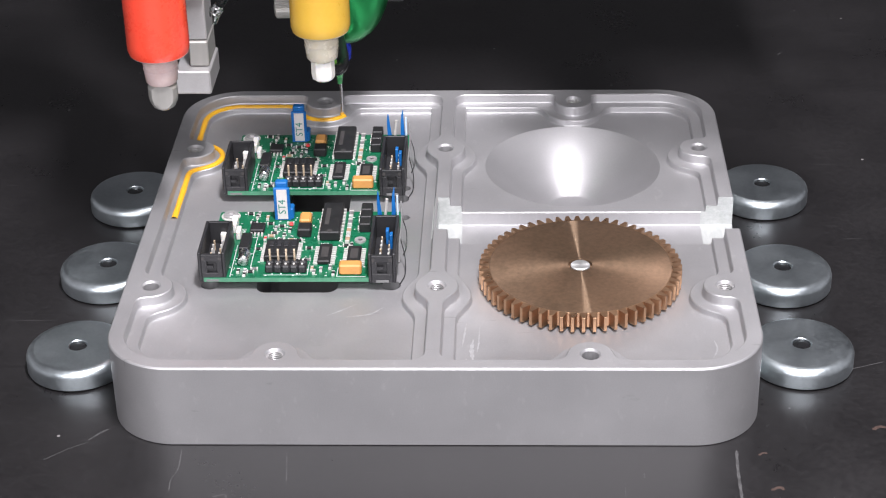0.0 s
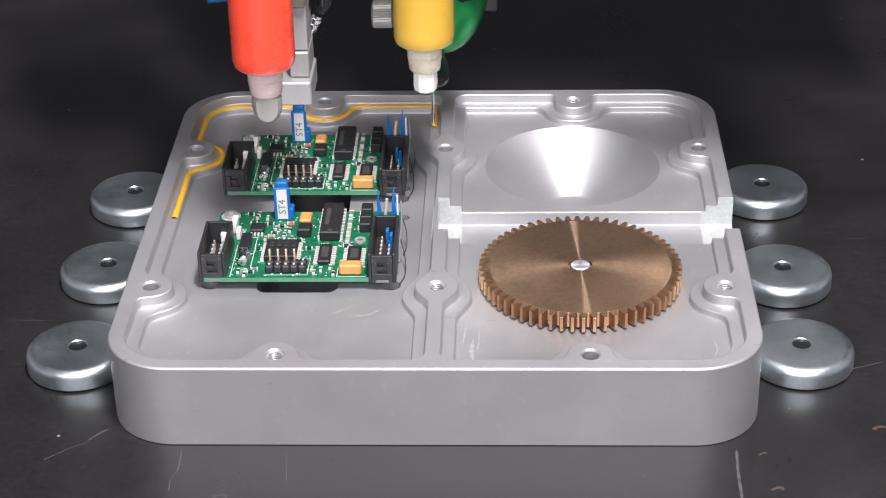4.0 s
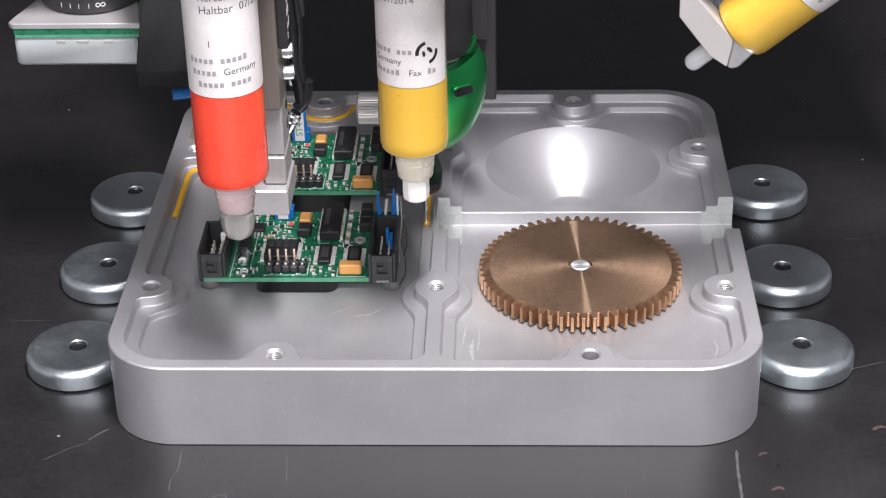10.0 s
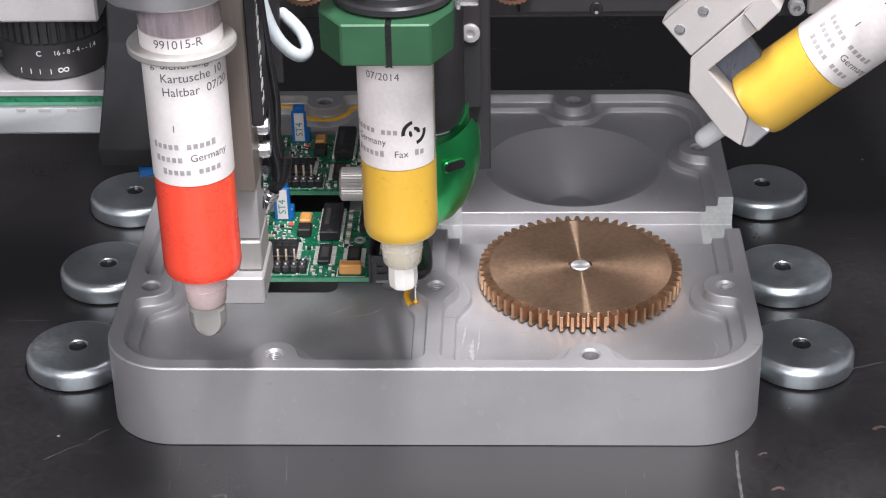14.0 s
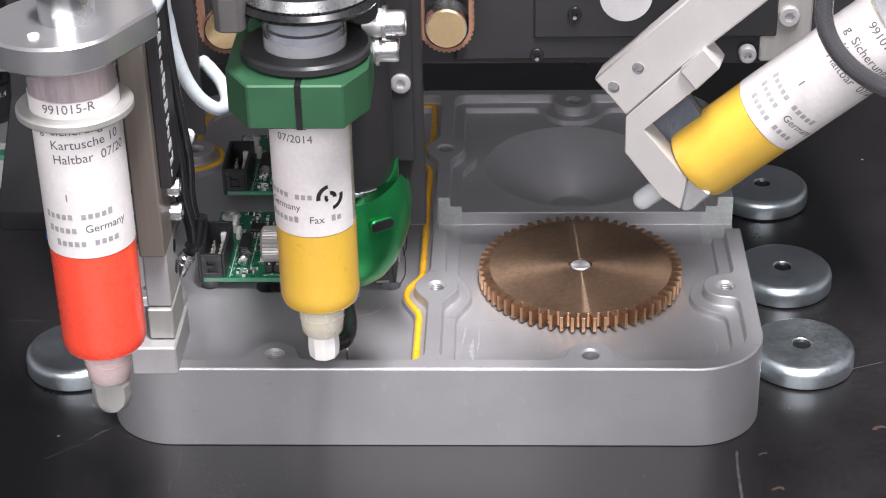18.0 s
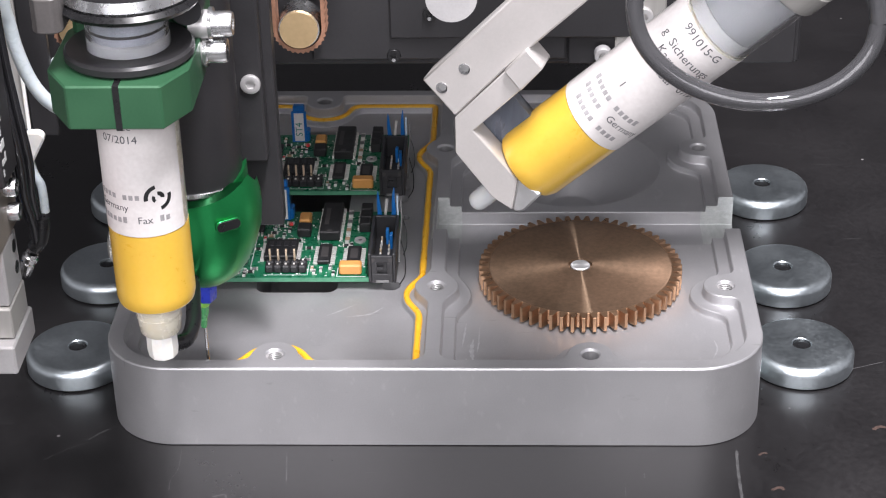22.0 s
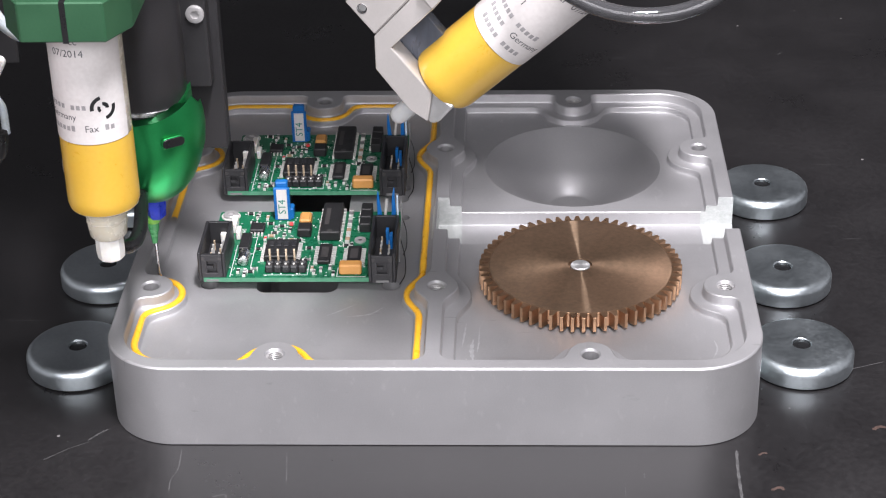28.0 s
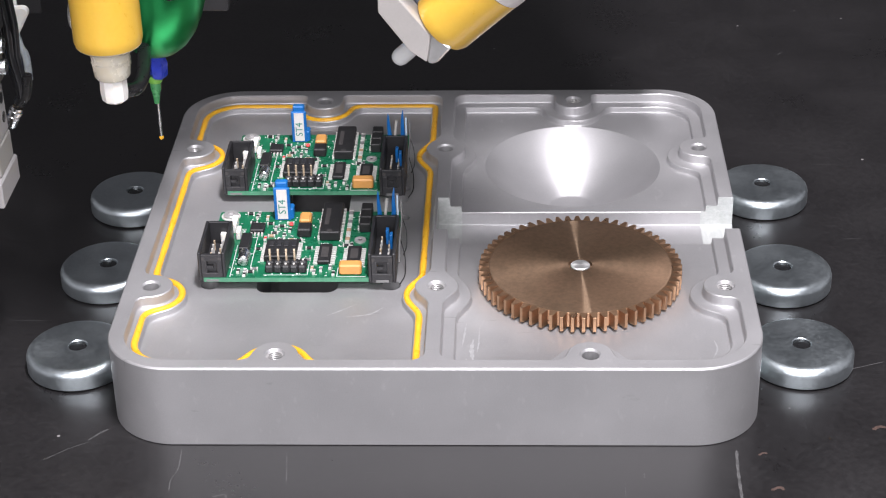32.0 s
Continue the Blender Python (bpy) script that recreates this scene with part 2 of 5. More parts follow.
# ---- mesh helpers, in millimetres; part() brings them to metres ----
def finish(bm, angle=35):
    bmesh.ops.recalc_face_normals(bm, faces=bm.faces)
    bm.transform(Matrix.Scale(0.001, 4))
    me = bpy.data.meshes.new("mesh")
    bm.to_mesh(me)
    bm.free()
    me.polygons.foreach_set("use_smooth", [True] * len(me.polygons))
    me.set_sharp_from_angle(angle=radians(angle))
    return me


def part(name, bm, mat, parent=None, label="", angle=35):
    me = finish(bm, angle)
    me.name = name
    me.materials.append(mat)
    ob = new(name, me)
    if parent is not None:
        ob.parent = parent
    if label:
        ob["label"] = label
    return ob


def empty(name, x=0, y=0, z=0):
    ob = new(name)
    ob.empty_display_size = 0.01
    ob.matrix_basis = pose(x, y, z)
    return ob


def place(bm, m):
    bm.transform(m)
    return bm


def at(x, y, z, rx=0, ry=0, rz=0):
    return pose(x, y, z, rx, ry, rz)


def join(*bms):
    out = bms[0]
    for b in bms[1:]:
        me = bpy.data.meshes.new("tmp")
        b.to_mesh(me)
        b.free()
        out.from_mesh(me)
        bpy.data.meshes.remove(me)
    return out


def box(x0, x1, y0, y1, z0, z1, bev=0.3, seg=1):
    bm = bmesh.new()
    bmesh.ops.create_cube(bm, size=1)
    bm.transform(pose((x0 + x1) / 2, (y0 + y1) / 2, (z0 + z1) / 2) @ Matrix.Diagonal((x1 - x0, y1 - y0, z1 - z0, 1)))
    if bev:
        bmesh.ops.bevel(bm, geom=bm.edges[:], offset=bev, segments=seg, affect="EDGES", profile=0.6)
    return bm


def lathe(profile, n=48, axis=(0, 0)):
    """A solid of revolution round a vertical axis. profile: (r, z) pairs from one end to the other."""
    bm = bmesh.new()
    rings = []
    for r, z in profile:
        if r < 1e-6:
            rings.append([bm.verts.new((axis[0], axis[1], z))])
        else:
            rings.append([bm.verts.new((axis[0] + r * math.cos(2 * math.pi * i / n), axis[1] + r * math.sin(2 * math.pi * i / n), z)) for i in range(n)])
    for a, b in zip(rings, rings[1:]):
        for i in range(n):
            j = (i + 1) % n
            va = [a[0]] if len(a) == 1 else [a[i], a[j]]
            vb = [b[0]] if len(b) == 1 else [b[j], b[i]]
            if len(va) + len(vb) > 2:
                bm.faces.new(va + vb)
    for ring in (rings[0], rings[-1]):
        if len(ring) > 1 and (rings[0] is not rings[-1]):
            if abs(profile[0][0] - profile[-1][0]) > 1e-6 or abs(profile[0][1] - profile[-1][1]) > 1e-6:
                bm.faces.new(ring)
    return bm


def prism(poly, z0, z1, bev=0.3):
    bm = bmesh.new()
    vs = [bm.verts.new((x, y, z0)) for x, y in poly]
    f = bm.faces.new(vs)
    r = bmesh.ops.extrude_face_region(bm, geom=[f])
    bmesh.ops.translate(bm, verts=[v for v in r["geom"] if isinstance(v, bmesh.types.BMVert)], vec=(0, 0, z1 - z0))
    bmesh.ops.recalc_face_normals(bm, faces=bm.faces)
    if bev:
        bmesh.ops.bevel(bm, geom=bm.edges[:], offset=bev, segments=1, affect="EDGES", clamp_overlap=True)
    return bm


def smooth_path(pts, n=10):
    """Catmull-Rom through the points."""
    P = [Vector(p) for p in pts]
    P = [P[0] * 2 - P[1]] + P + [P[-1] * 2 - P[-2]]
    out = []
    for i in range(1, len(P) - 2):
        a, b, c, d = P[i - 1:i + 3]
        for k in range(n):
            t = k / n
            out.append(0.5 * ((2 * b) + (c - a) * t + (2 * a - 5 * b + 4 * c - d) * t * t + (3 * b - a - 3 * c + d) * t ** 3))
    out.append(P[-2])
    return out


def tube(pts, r, n=12, smooth=8):
    path = smooth_path(pts, smooth) if smooth else [Vector(p) for p in pts]
    bm = bmesh.new()
    rings = []
    up = Vector((0.3, 0.2, 1))
    for i, p in enumerate(path):
        d = (path[min(i + 1, len(path) - 1)] - path[max(i - 1, 0)]).normalized()
        s = d.cross(up)
        if s.length < 0.1:
            s = d.cross(Vector((1, 0, 0)))
        s.normalize()
        up = s.cross(d).normalized()
        rings.append([bm.verts.new(p + r * (s * math.cos(2 * math.pi * k / n) + up * math.sin(2 * math.pi * k / n))) for k in range(n)])
    for a, b in zip(rings, rings[1:]):
        for i in range(n):
            bm.faces.new((a[i], a[(i + 1) % n], b[(i + 1) % n], b[i]))
    bm.faces.new(rings[0])
    bm.faces.new(rings[-1])
    return bm


def lettering(text, size, extrude=0.06, align="LEFT"):
    """Flat letters in the built-in font, in the x-y plane, size in millimetres."""
    cu = bpy.data.curves.new("text", "FONT")
    cu.body, cu.size, cu.extrude, cu.align_x, cu.resolution_u = text, size, extrude / 2, align, 3
    ob = bpy.data.objects.new("text", cu)
    scene.collection.objects.link(ob)
    me = bpy.data.meshes.new_from_object(ob.evaluated_get(bpy.context.evaluated_depsgraph_get()))
    bpy.data.objects.remove(ob)
    bpy.data.curves.remove(cu)
    bm = bmesh.new()
    bm.from_mesh(me)
    bpy.data.meshes.remove(me)
    return bm


def wrap(bm, r, turn, z, lean=0.0):
    """Lays flat letters round an upright cylinder of radius r: x runs round it, y up."""
    long_edges = [e for e in bm.edges if e.calc_length() > 2.5]
    if long_edges:
        bmesh.ops.subdivide_edges(bm, edges=long_edges, cuts=3)
    for v in bm.verts:
        a = turn + v.co.x / r
        rr = r + v.co.z
        v.co = Vector((rr * math.sin(a), -rr * math.cos(a), z + v.co.y + lean * v.co.x))
    return bm


def bar(x0, x1, y0, y1):
    bm = bmesh.new()
    k = max(1, int((x1 - x0) / 0.8))
    cols = [(bm.verts.new((x0 + (x1 - x0) * i / k, y0, 0)), bm.verts.new((x0 + (x1 - x0) * i / k, y1, 0))) for i in range(k + 1)]
    for a, b in zip(cols, cols[1:]):
        bm.faces.new((a[0], b[0], b[1], a[1]))
    r = bmesh.ops.extrude_face_region(bm, geom=bm.faces[:])
    bmesh.ops.translate(bm, verts=[v for v in r["geom"] if isinstance(v, bmesh.types.BMVert)], vec=(0, 0, 0.06))
    return bm


def screw_head(r, h, hexr=None):
    """A socket head: chamfered cylinder with a hexagonal recess, axis +z."""
    hexr = hexr or r * 0.5
    bm = bmesh.new()
    n = 24
    prof = [(r, 0), (r, h * 0.85), (r * 0.9, h), (r * 0.62, h)]
    rings = [[bm.verts.new((q * math.cos(2 * math.pi * i / n), q * math.sin(2 * math.pi * i / n), z)) for i in range(n)] for q, z in prof]
    for z in (h, h * 0.4):
        ring = []
        for i in range(n):
            a = 2 * math.pi * i / n
            b = (a % (math.pi / 3)) - math.pi / 6
            q = hexr * math.cos(math.pi / 6) / math.cos(b)
            ring.append(bm.verts.new((q * math.cos(a), q * math.sin(a), z)))
        rings.append(ring)
    for a, b in zip(rings, rings[1:]):
        for i in range(n):
            bm.faces.new((a[i], a[(i + 1) % n], b[(i + 1) % n], b[i]))
    bm.faces.new(rings[-1])
    bm.faces.new(rings[0])
    return bm


def cut(ob_me, cutters):
    """Subtracts closed meshes (bmesh, millimetres) from a mesh datablock in metres."""
    ob = bpy.data.objects.new("cut_base", ob_me)
    scene.collection.objects.link(ob)
    for bm in cutters:
        bmesh.ops.recalc_face_normals(bm, faces=bm.faces)
        bm.transform(Matrix.Scale(0.001, 4))
        me = bpy.data.meshes.new("cutter")
        bm.to_mesh(me)
        bm.free()
        c = bpy.data.objects.new("cutter", me)
        scene.collection.objects.link(c)
        md = ob.modifiers.new("cut", "BOOLEAN")
        md.operation, md.object, md.solver = "DIFFERENCE", c, "EXACT"
        dg = bpy.context.evaluated_depsgraph_get()
        dg.update()
        out = bpy.data.meshes.new_from_object(ob.evaluated_get(dg))
        ob.modifiers.clear()
        ob.data = out
        bpy.data.objects.remove(c)
    me = ob.data
    bpy.data.objects.remove(ob)
    return me


# ---- setting ----
def slab(name, x0, x1, y0, y1, z0, z1, mat, label, category):
    ob = part(name, box(x0, x1, y0, y1, z0, z1, 0), mat, None, label)
    return tagged(ob, label, category, kind="structure")


BENCH_TOP = slab("bench_top", -1200, 1200, -1100, 1200, -20, 0, BENCH, "black scratched steel bench top under the tray", "bench")
# walls and ceiling are unseen, added for reflections and bounced light
slab("wall_back", -1200, 1200, 1200, 1230, -20, 1400, WALL_BLACK, "unseen dark grey wall added behind the bench", "wall")
slab("wall_front", -1200, 1200, -1130, -1100, -20, 1400, WALL_GREY, "unseen grey wall added across the room", "wall")
slab("wall_left", -1230, -1200, -1130, 1230, -20, 1400, WALL_GREY, "unseen grey wall added beside the bench", "wall")
slab("wall_right", 1200, 1230, -1130, 1230, -20, 1400, WALL_GREY, "unseen grey wall added beside the bench", "wall")
slab("ceiling", -1230, 1230, -1130, 1230, 1400, 1420, WALL_GREY, "unseen grey ceiling added over the bench", "ceiling")


def smear(pts, w, mat, label):
    """A thin irregular mark lying on the bench."""
    bm = bmesh.new()
    path = smooth_path([(x, y, 0) for x, y in pts], 6)
    rows = []
    for i, p in enumerate(path):
        d = path[min(i + 1, len(path) - 1)] - path[max(i - 1, 0)]
        s = Vector((-d.y, d.x, 0)).normalized()
        k = w * (0.85 + 0.15 * math.sin(i * 1.7)) * (0.3 if i in (0, len(path) - 1) else 1)
        rows.append((bm.verts.new(p + s * k + Vector((0, 0, 0.03))), bm.verts.new(p - s * k + Vector((0, 0, 0.03)))))
    for a, b in zip(rows, rows[1:]):
        bm.faces.new((a[0], a[1], b[1], b[0]))
    part("bench_mark", bm, mat, BENCH_TOP, label)


smear([(86.7, -2.0), (86.2, -10.6), (86.0, -18.5), (85.9, -24.1), (85.7, -27.4)], 0.5, CHALK, "pale streak of paint")
smear([(127.1, 8.3), (129.1, 9.8), (131.0, 9.5)], 0.7, RUST, "rust-coloured chip")
smear([(92.7, -4.2), (94.4, -3.1), (95.3, -3.6)], 0.45, RUST, "rust-coloured chip")
smear([(94.4, -20.5), (96.9, -19.2), (97.9, -20.5)], 0.6, RUST, "rust-coloured chip")
smear([(-72.5, -1.9), (-72.1, -11.4), (-73.4, -16.7), (-73.1, -22.4)], 0.16, CHALK, "thin pale scratch")
smear([(-100.7, 2.1), (-98.0, 5.5), (-95.6, 7.8)], 0.3, CHALK, "thin pale scratch")
smear([(-111.8, -7.6), (-105.6, -2.1), (-99.8, 1.6)], 0.14, CHALK, "thin pale scratch")
smear([(59.8, -12.9), (59.8, -15.5)], 0.25, CHALK, "thin pale scratch")
smear([(54.2, -17.4), (54.1, -24.3)], 0.14, CHALK, "thin pale scratch")
smear([(-60.6, -24.4), (-57.3, -23.4), (-56.6, -25.4)], 0.3, CHALK, "thin pale scratch")
smear([(132.2, 274.2), (134.2, 275.9)], 0.3, CHALK, "pale speck")
smear([(-41.9, -3.2), (-40.5, -19.2)], 0.12, CHALK, "thin pale scratch")
smear([(124.7, 39.6), (137.0, 44.3)], 0.15, CHALK, "thin pale scratch")
# ---- the milled tray: plan in millimetres, origin at the middle of its front edge ----
TRAY_W, TRAY_D, RIM, LEDGE, FLOOR = 190.0, 184.6, 26.5, 23.1, 20.9
SIDE_BOSSES = [(-86.8, 45.5), (-86.8, 137.6), (86.8, 45.5), (86.8, 137.6)]
MID_BOSSES = [(0, 45.5), (0, 137.6)]
END_BOSSES = [(-45, 7.6), (45, 7.6), (-45, 175.6), (45, 175.6)]
BOSSES = SIDE_BOSSES + MID_BOSSES + END_BOSSES
BOSS_R = 6.3


def smax(a, b, k):
    h = max(k - abs(a - b), 0.0) / k
    return max(a, b) + h * h * k * 0.25


def chamber_field(side):
    """Signed distance to one chamber's wall at rim level, below zero inside the chamber."""
    x0, x1 = (-90.4, -2.0) if side < 0 else (2.0, 90.4)
    y0, y1 = 4.6, 180.6

    def field(x, y):
        outer = (x < (x0 + x1) / 2) == (side < 0)
        r = 15.0 if outer else 4.5
        cx, cy, hx, hy = (x0 + x1) / 2, (y0 + y1) / 2, (x1 - x0) / 2, (y1 - y0) / 2
        qx, qy = abs(x - cx) - hx + r, abs(y - cy) - hy + r
        d = math.hypot(max(qx, 0), max(qy, 0)) + min(max(qx, qy), 0) - r
        for bx, by in BOSSES:
            if (bx - x) ** 2 + (by - y) ** 2 < 900:
                d = smax(d, BOSS_R - math.hypot(x - bx, y - by), 5.0)
        return d
    return field


def slope(field, x, y, e=0.02):
    gx, gy = field(x + e, y) - field(x - e, y), field(x, y + e) - field(x, y - e)
    n = math.hypot(gx, gy) or 1e-9
    return gx / n, gy / n, n / (2 * e)


def trace(field, level, start, step=0.7):
    """Follows the line where the field has this level, counter-clockwise, from near start."""
    x, y = start

    def settle(x, y):
        for _ in range(6):
            gx, gy, n = slope(field, x, y)
            d = (field(x, y) - level) / max(n, 0.3)
            x, y = x - gx * d, y - gy * d
        return x, y
    x, y = settle(x, y)
    pts = [(x, y)]
    for _ in range(4000):
        gx, gy, n = slope(field, x, y)
        x, y = settle(x - gy * step, y + gx * step)
        if len(pts) > 20 and math.hypot(x - pts[0][0], y - pts[0][1]) < step * 0.75:
            break
        pts.append((x, y))
    return pts


def rounded_rect(x0, x1, y0, y1, r, n=10):
    pts = []
    for cx, cy, a0 in ((x1 - r, y0 + r, -90), (x1 - r, y1 - r, 0), (x0 + r, y1 - r, 90), (x0 + r, y0 + r, 180)):
        for i in range(n + 1):
            a = radians(a0 + 90 * i / n)
            pts.append((cx + r * math.cos(a), cy + r * math.sin(a)))
    return pts


def loft(bm, loops):
    """Walls between loops of equal length; each loop is a list of (x, y, z)."""
    rings = [[bm.verts.new(p) for p in loop] for loop in loops]
    for a, b in zip(rings, rings[1:]):
        for i in range(len(a)):
            j = (i + 1) % len(a)
            bm.faces.new((a[i], a[j], b[j], b[i]))
    return rings


def fill(bm, rings):
    """A flat face bounded by one outer ring and holes."""
    edges = []
    for ring in rings:
        for i in range(len(ring)):
            e = bm.edges.get((ring[i], ring[(i + 1) % len(ring)]))
            edges.append(e or bm.edges.new((ring[i], ring[(i + 1) % len(ring)])))
    bmesh.ops.triangle_fill(bm, use_beauty=True, use_dissolve=False, edges=edges, normal=(0, 0, 1))


FIELD_LEFT, FIELD_RIGHT = chamber_field(-1), chamber_field(1)
LEDGE_IN = 3.9


def tray_mesh():
    bm = bmesh.new()
    c = 0.5
    out = [rounded_rect(-TRAY_W / 2 + d, TRAY_W / 2 - d, d, TRAY_D - d, 20 - d, 18) for d in (0.3, 0, 0, c * 0.5, c)]
    zs = (0, 0.3, RIM - c, RIM - c * 0.25, RIM)
    outer = loft(bm, [[(x, y, z) for x, y in loop] for loop, z in zip(out, zs)])
    fill(bm, [outer[0]])
    top = [outer[-1]]
    for field, start in ((FIELD_LEFT, (-60.0, 20.0)), (FIELD_RIGHT, (60.0, 20.0))):
        base = trace(field, 0.0, (start[0], 4.6))
        dirs = [slope(field, x, y)[:2] for x, y in base]
        wall = [(0.0, RIM), (-0.28, RIM - 0.28), (-0.42, LEDGE + 0.45), (-0.62, LEDGE + 0.12), (-0.95, LEDGE)]
        loops = [[(x + g[0] * d, y + g[1] * d, z) for (x, y), g in zip(base, dirs)] for d, z in wall]
        rim_rings = loft(bm, loops)
        top.append(rim_rings[0])
        base2 = trace(field, -LEDGE_IN, (start[0], 4.6 + LEDGE_IN))
        dirs2 = [slope(field, x, y)[:2] for x, y in base2]
        wall2 = [(0.0, LEDGE), (-0.26, LEDGE - 0.26), (-0.36, FLOOR + 0.4), (-0.56, FLOOR + 0.1), (-0.9, FLOOR)]
        loops2 = [[(x + g[0] * d, y + g[1] * d, z) for (x, y), g in zip(base2, dirs2)] for d, z in wall2]
        floor_rings = loft(bm, loops2)
        fill(bm, [rim_rings[-1], floor_rings[0]])
        fill(bm, [floor_rings[-1]])
    fill(bm, top)
    return bm


def hole_cutter(x, y, r, depth=12.0):
    return lathe([(0, RIM - depth), (r, RIM - depth + 1), (r, RIM - 0.6), (r + 0.6, RIM + 0.05), (r + 0.6, RIM + 3), (0, RIM + 3)], 28, (x, y))


DISH = (43.6, 135.2)


def tray():
    me = finish(tray_mesh(), 30)
    cutters = [
        place(prism([(80.3, 16.5), (80.7, 16.1), (101.15, 16.1), (101.32, 16.18), (101.4, 16.35), (101.4, 40), (80.3, 40)], 0, 112, 0), at(-1.4, 0, 0) @ Matrix(((0, 0, 1, 0), (1, 0, 0, 0), (0, 1, 0, 0), (0, 0, 0, 1)))),
        place(prism([(101.0, 20.6), (101.35, 20.6), (101.75, 21.0), (101.0, 21.2)], 0, 78, 0), at(6.5, 0, 0) @ Matrix(((0, 0, 1, 0), (1, 0, 0, 0), (0, 1, 0, 0), (0, 0, 0, 1)))),
        lathe([(0, 4.1), (7.6, 4.15), (8.4, 4.5), (9.0, 5.1), (30.0, FLOOR), (30.4, FLOOR + 0.4), (30.4, FLOOR + 2), (0, FLOOR + 2)], 160, DISH),
        prism(rounded_rect(-56, -31, 50.6, 84, 3.2, 6), -3, 40, 0),
        *[lathe([(0, FLOOR - 9), (r, FLOOR - 9), (r, FLOOR - 0.2), (r + 0.2, FLOOR + 3), (0, FLOOR + 3)], 28, (x, y)) for x, y, r in ((-13.0, 118.4, 1.7), (-12.4, 98.0, 1.7), (-14.4, 54.8, 2.9), (-70.6, 55.2, 2.7), (-14.4, 111.0, 2.9))],
        prism(rounded_rect(-56, -31, 90, 162, 3.2, 6), -3, 40, 0),
    ]
    me = cut(me, cutters + [hole_cutter(x, y, 2.45) for x, y in BOSSES])
    me.polygons.foreach_set("use_smooth", [True] * len(me.polygons))
    me.set_sharp_from_angle(angle=radians(24))
    me.materials.clear()
    me.materials.append(ALU_CAST)
    me.materials.append(ALU_MILLED)
    bm = bmesh.new()
    bm.from_mesh(me)
    for x, side in ((0.0064, 1), (0.0846, -1)):
        faces = [f for f in bm.faces if 0.0795 < f.calc_center_median().y < 0.102 and f.calc_center_median().z < 0.0264]
        bmesh.ops.bisect_plane(bm, geom=faces + list({e for f in faces for e in f.edges}) + list({v for f in faces for v in f.verts}), plane_co=(x, 0, 0), plane_no=(1, 0, 0))
    for f in bm.faces:
        c = f.calc_center_median()
        f.material_index = 1 if 0.0801 < c.y < 0.1017 and 0.0155 < c.z < 0.0264 and (-0.003 < c.x < 0.0064 or 0.0846 < c.x < 0.0955) else 0
    bm.to_mesh(me)
    bm.free()
    ob = new("milled_tray", me)
    dish = part("dish_face", lathe([(0, 4.22), (7.6, 4.27), (8.4, 4.62), (8.95, 5.2), (29.92, FLOOR - 0.03), (29.98, FLOOR - 0.05), (9.0, 5.11), (8.4, 4.53), (7.6, 4.17), (0, 4.12)], 160), DISH_TURNED, ob, "satin turned conical dish")
    dish.location = (DISH[0] / 1000, DISH[1] / 1000, 0)
    tagged(ob, "silver-grey milled aluminium tray with stepped chambers on the bench", "tray")
    return ob


TRAY = tray()


def thread_insert(x, y):
    """A coil of wire thread in a screw hole."""
    pts = [(x + 2.3 * math.cos(a), y + 2.3 * math.sin(a), RIM - 0.7 - 0.62 * a / (2 * math.pi)) for a in [i * math.pi / 8 for i in range(16 * 6)]]
    return part("thread_insert", tube(pts, 0.3, 6, 0), ALU, TRAY, "bright steel wire thread insert")


def scuff(pts, w):
    """A pale rubbed streak on a chamber floor."""
    bm = bmesh.new()
    path = smooth_path([(x, y, FLOOR + 0.02) for x, y in pts], 6)
    rows = []
    for i, p in enumerate(path):
        d = path[min(i + 1, len(path) - 1)] - path[max(i - 1, 0)]
        s = Vector((-d.y, d.x, 0)).normalized() * w * math.sin(math.pi * (i + 0.4) / (len(path) + 0.2)) * (0.8 + 0.3 * math.sin(i * 2.3))
        rows.append((bm.verts.new(p + s), bm.verts.new(p - s)))
    for a, b in zip(rows, rows[1:]):
        bm.faces.new((a[0], a[1], b[1], b[0]))
    part("scuff", bm, SCUFF, TRAY, "pale rubbed streak")


for pts, w in ((((9.2, 33), (8.8, 27), (8.2, 20)), 0.35), (((11.4, 24), (11.0, 18), (11.6, 12)), 0.8), (((9.4, 14), (10.2, 11), (12.8, 9.4)), 0.6), (((13.2, 31), (13.0, 22), (12.6, 17)), 0.3),
               (((-16, 42), (-20, 38), (-27, 36.4)), 0.4), (((-24, 44), (-29, 40), (-33, 37)), 0.3), (((66, 12.5), (70, 12), (76, 13)), 0.4), (((20, 13), (26, 11.6), (30, 12.4)), 0.35), (((81.6, 24), (82.2, 19), (80.6, 14)), 0.3)):
    scuff(pts, w)

for bx, by in ((-86.8, 137.6), (0, 45.5), (86.8, 45.5), (-45, 7.6), (45, 175.6)):
    thread_insert(bx, by)

# ---- pot magnets that hold the tray ----
def pot_magnet():
    root = empty("pot_magnet")
    prof = [(0, 0.4), (15.6, 0.4), (16, 0.8), (16, 4.6), (15.7, 5.7), (15.0, 6.5), (14.0, 6.95), (13.2, 7.0), (3.1, 7.0), (2.8, 6.7), (2.75, 1.0), (0, 1.0)]
    part("cup", lathe(prof, 64), ZINC, root)
    # black plug nearly fills the hole, painting its inner shade
    part("hole_floor", lathe([(0, 1.0), (2.74, 1.0), (2.74, 6.2), (0, 6.2)], 24), BLACK_RUBBER_SHADE, root, "black plug painting the dark of the centre hole")
    part("ferrite_disc", lathe([(0, 0), (15.2, 0), (15.2, 0.42), (0, 0.42)], 48), BLACK_RUBBER_SHADE, root, "black underside")
    return root


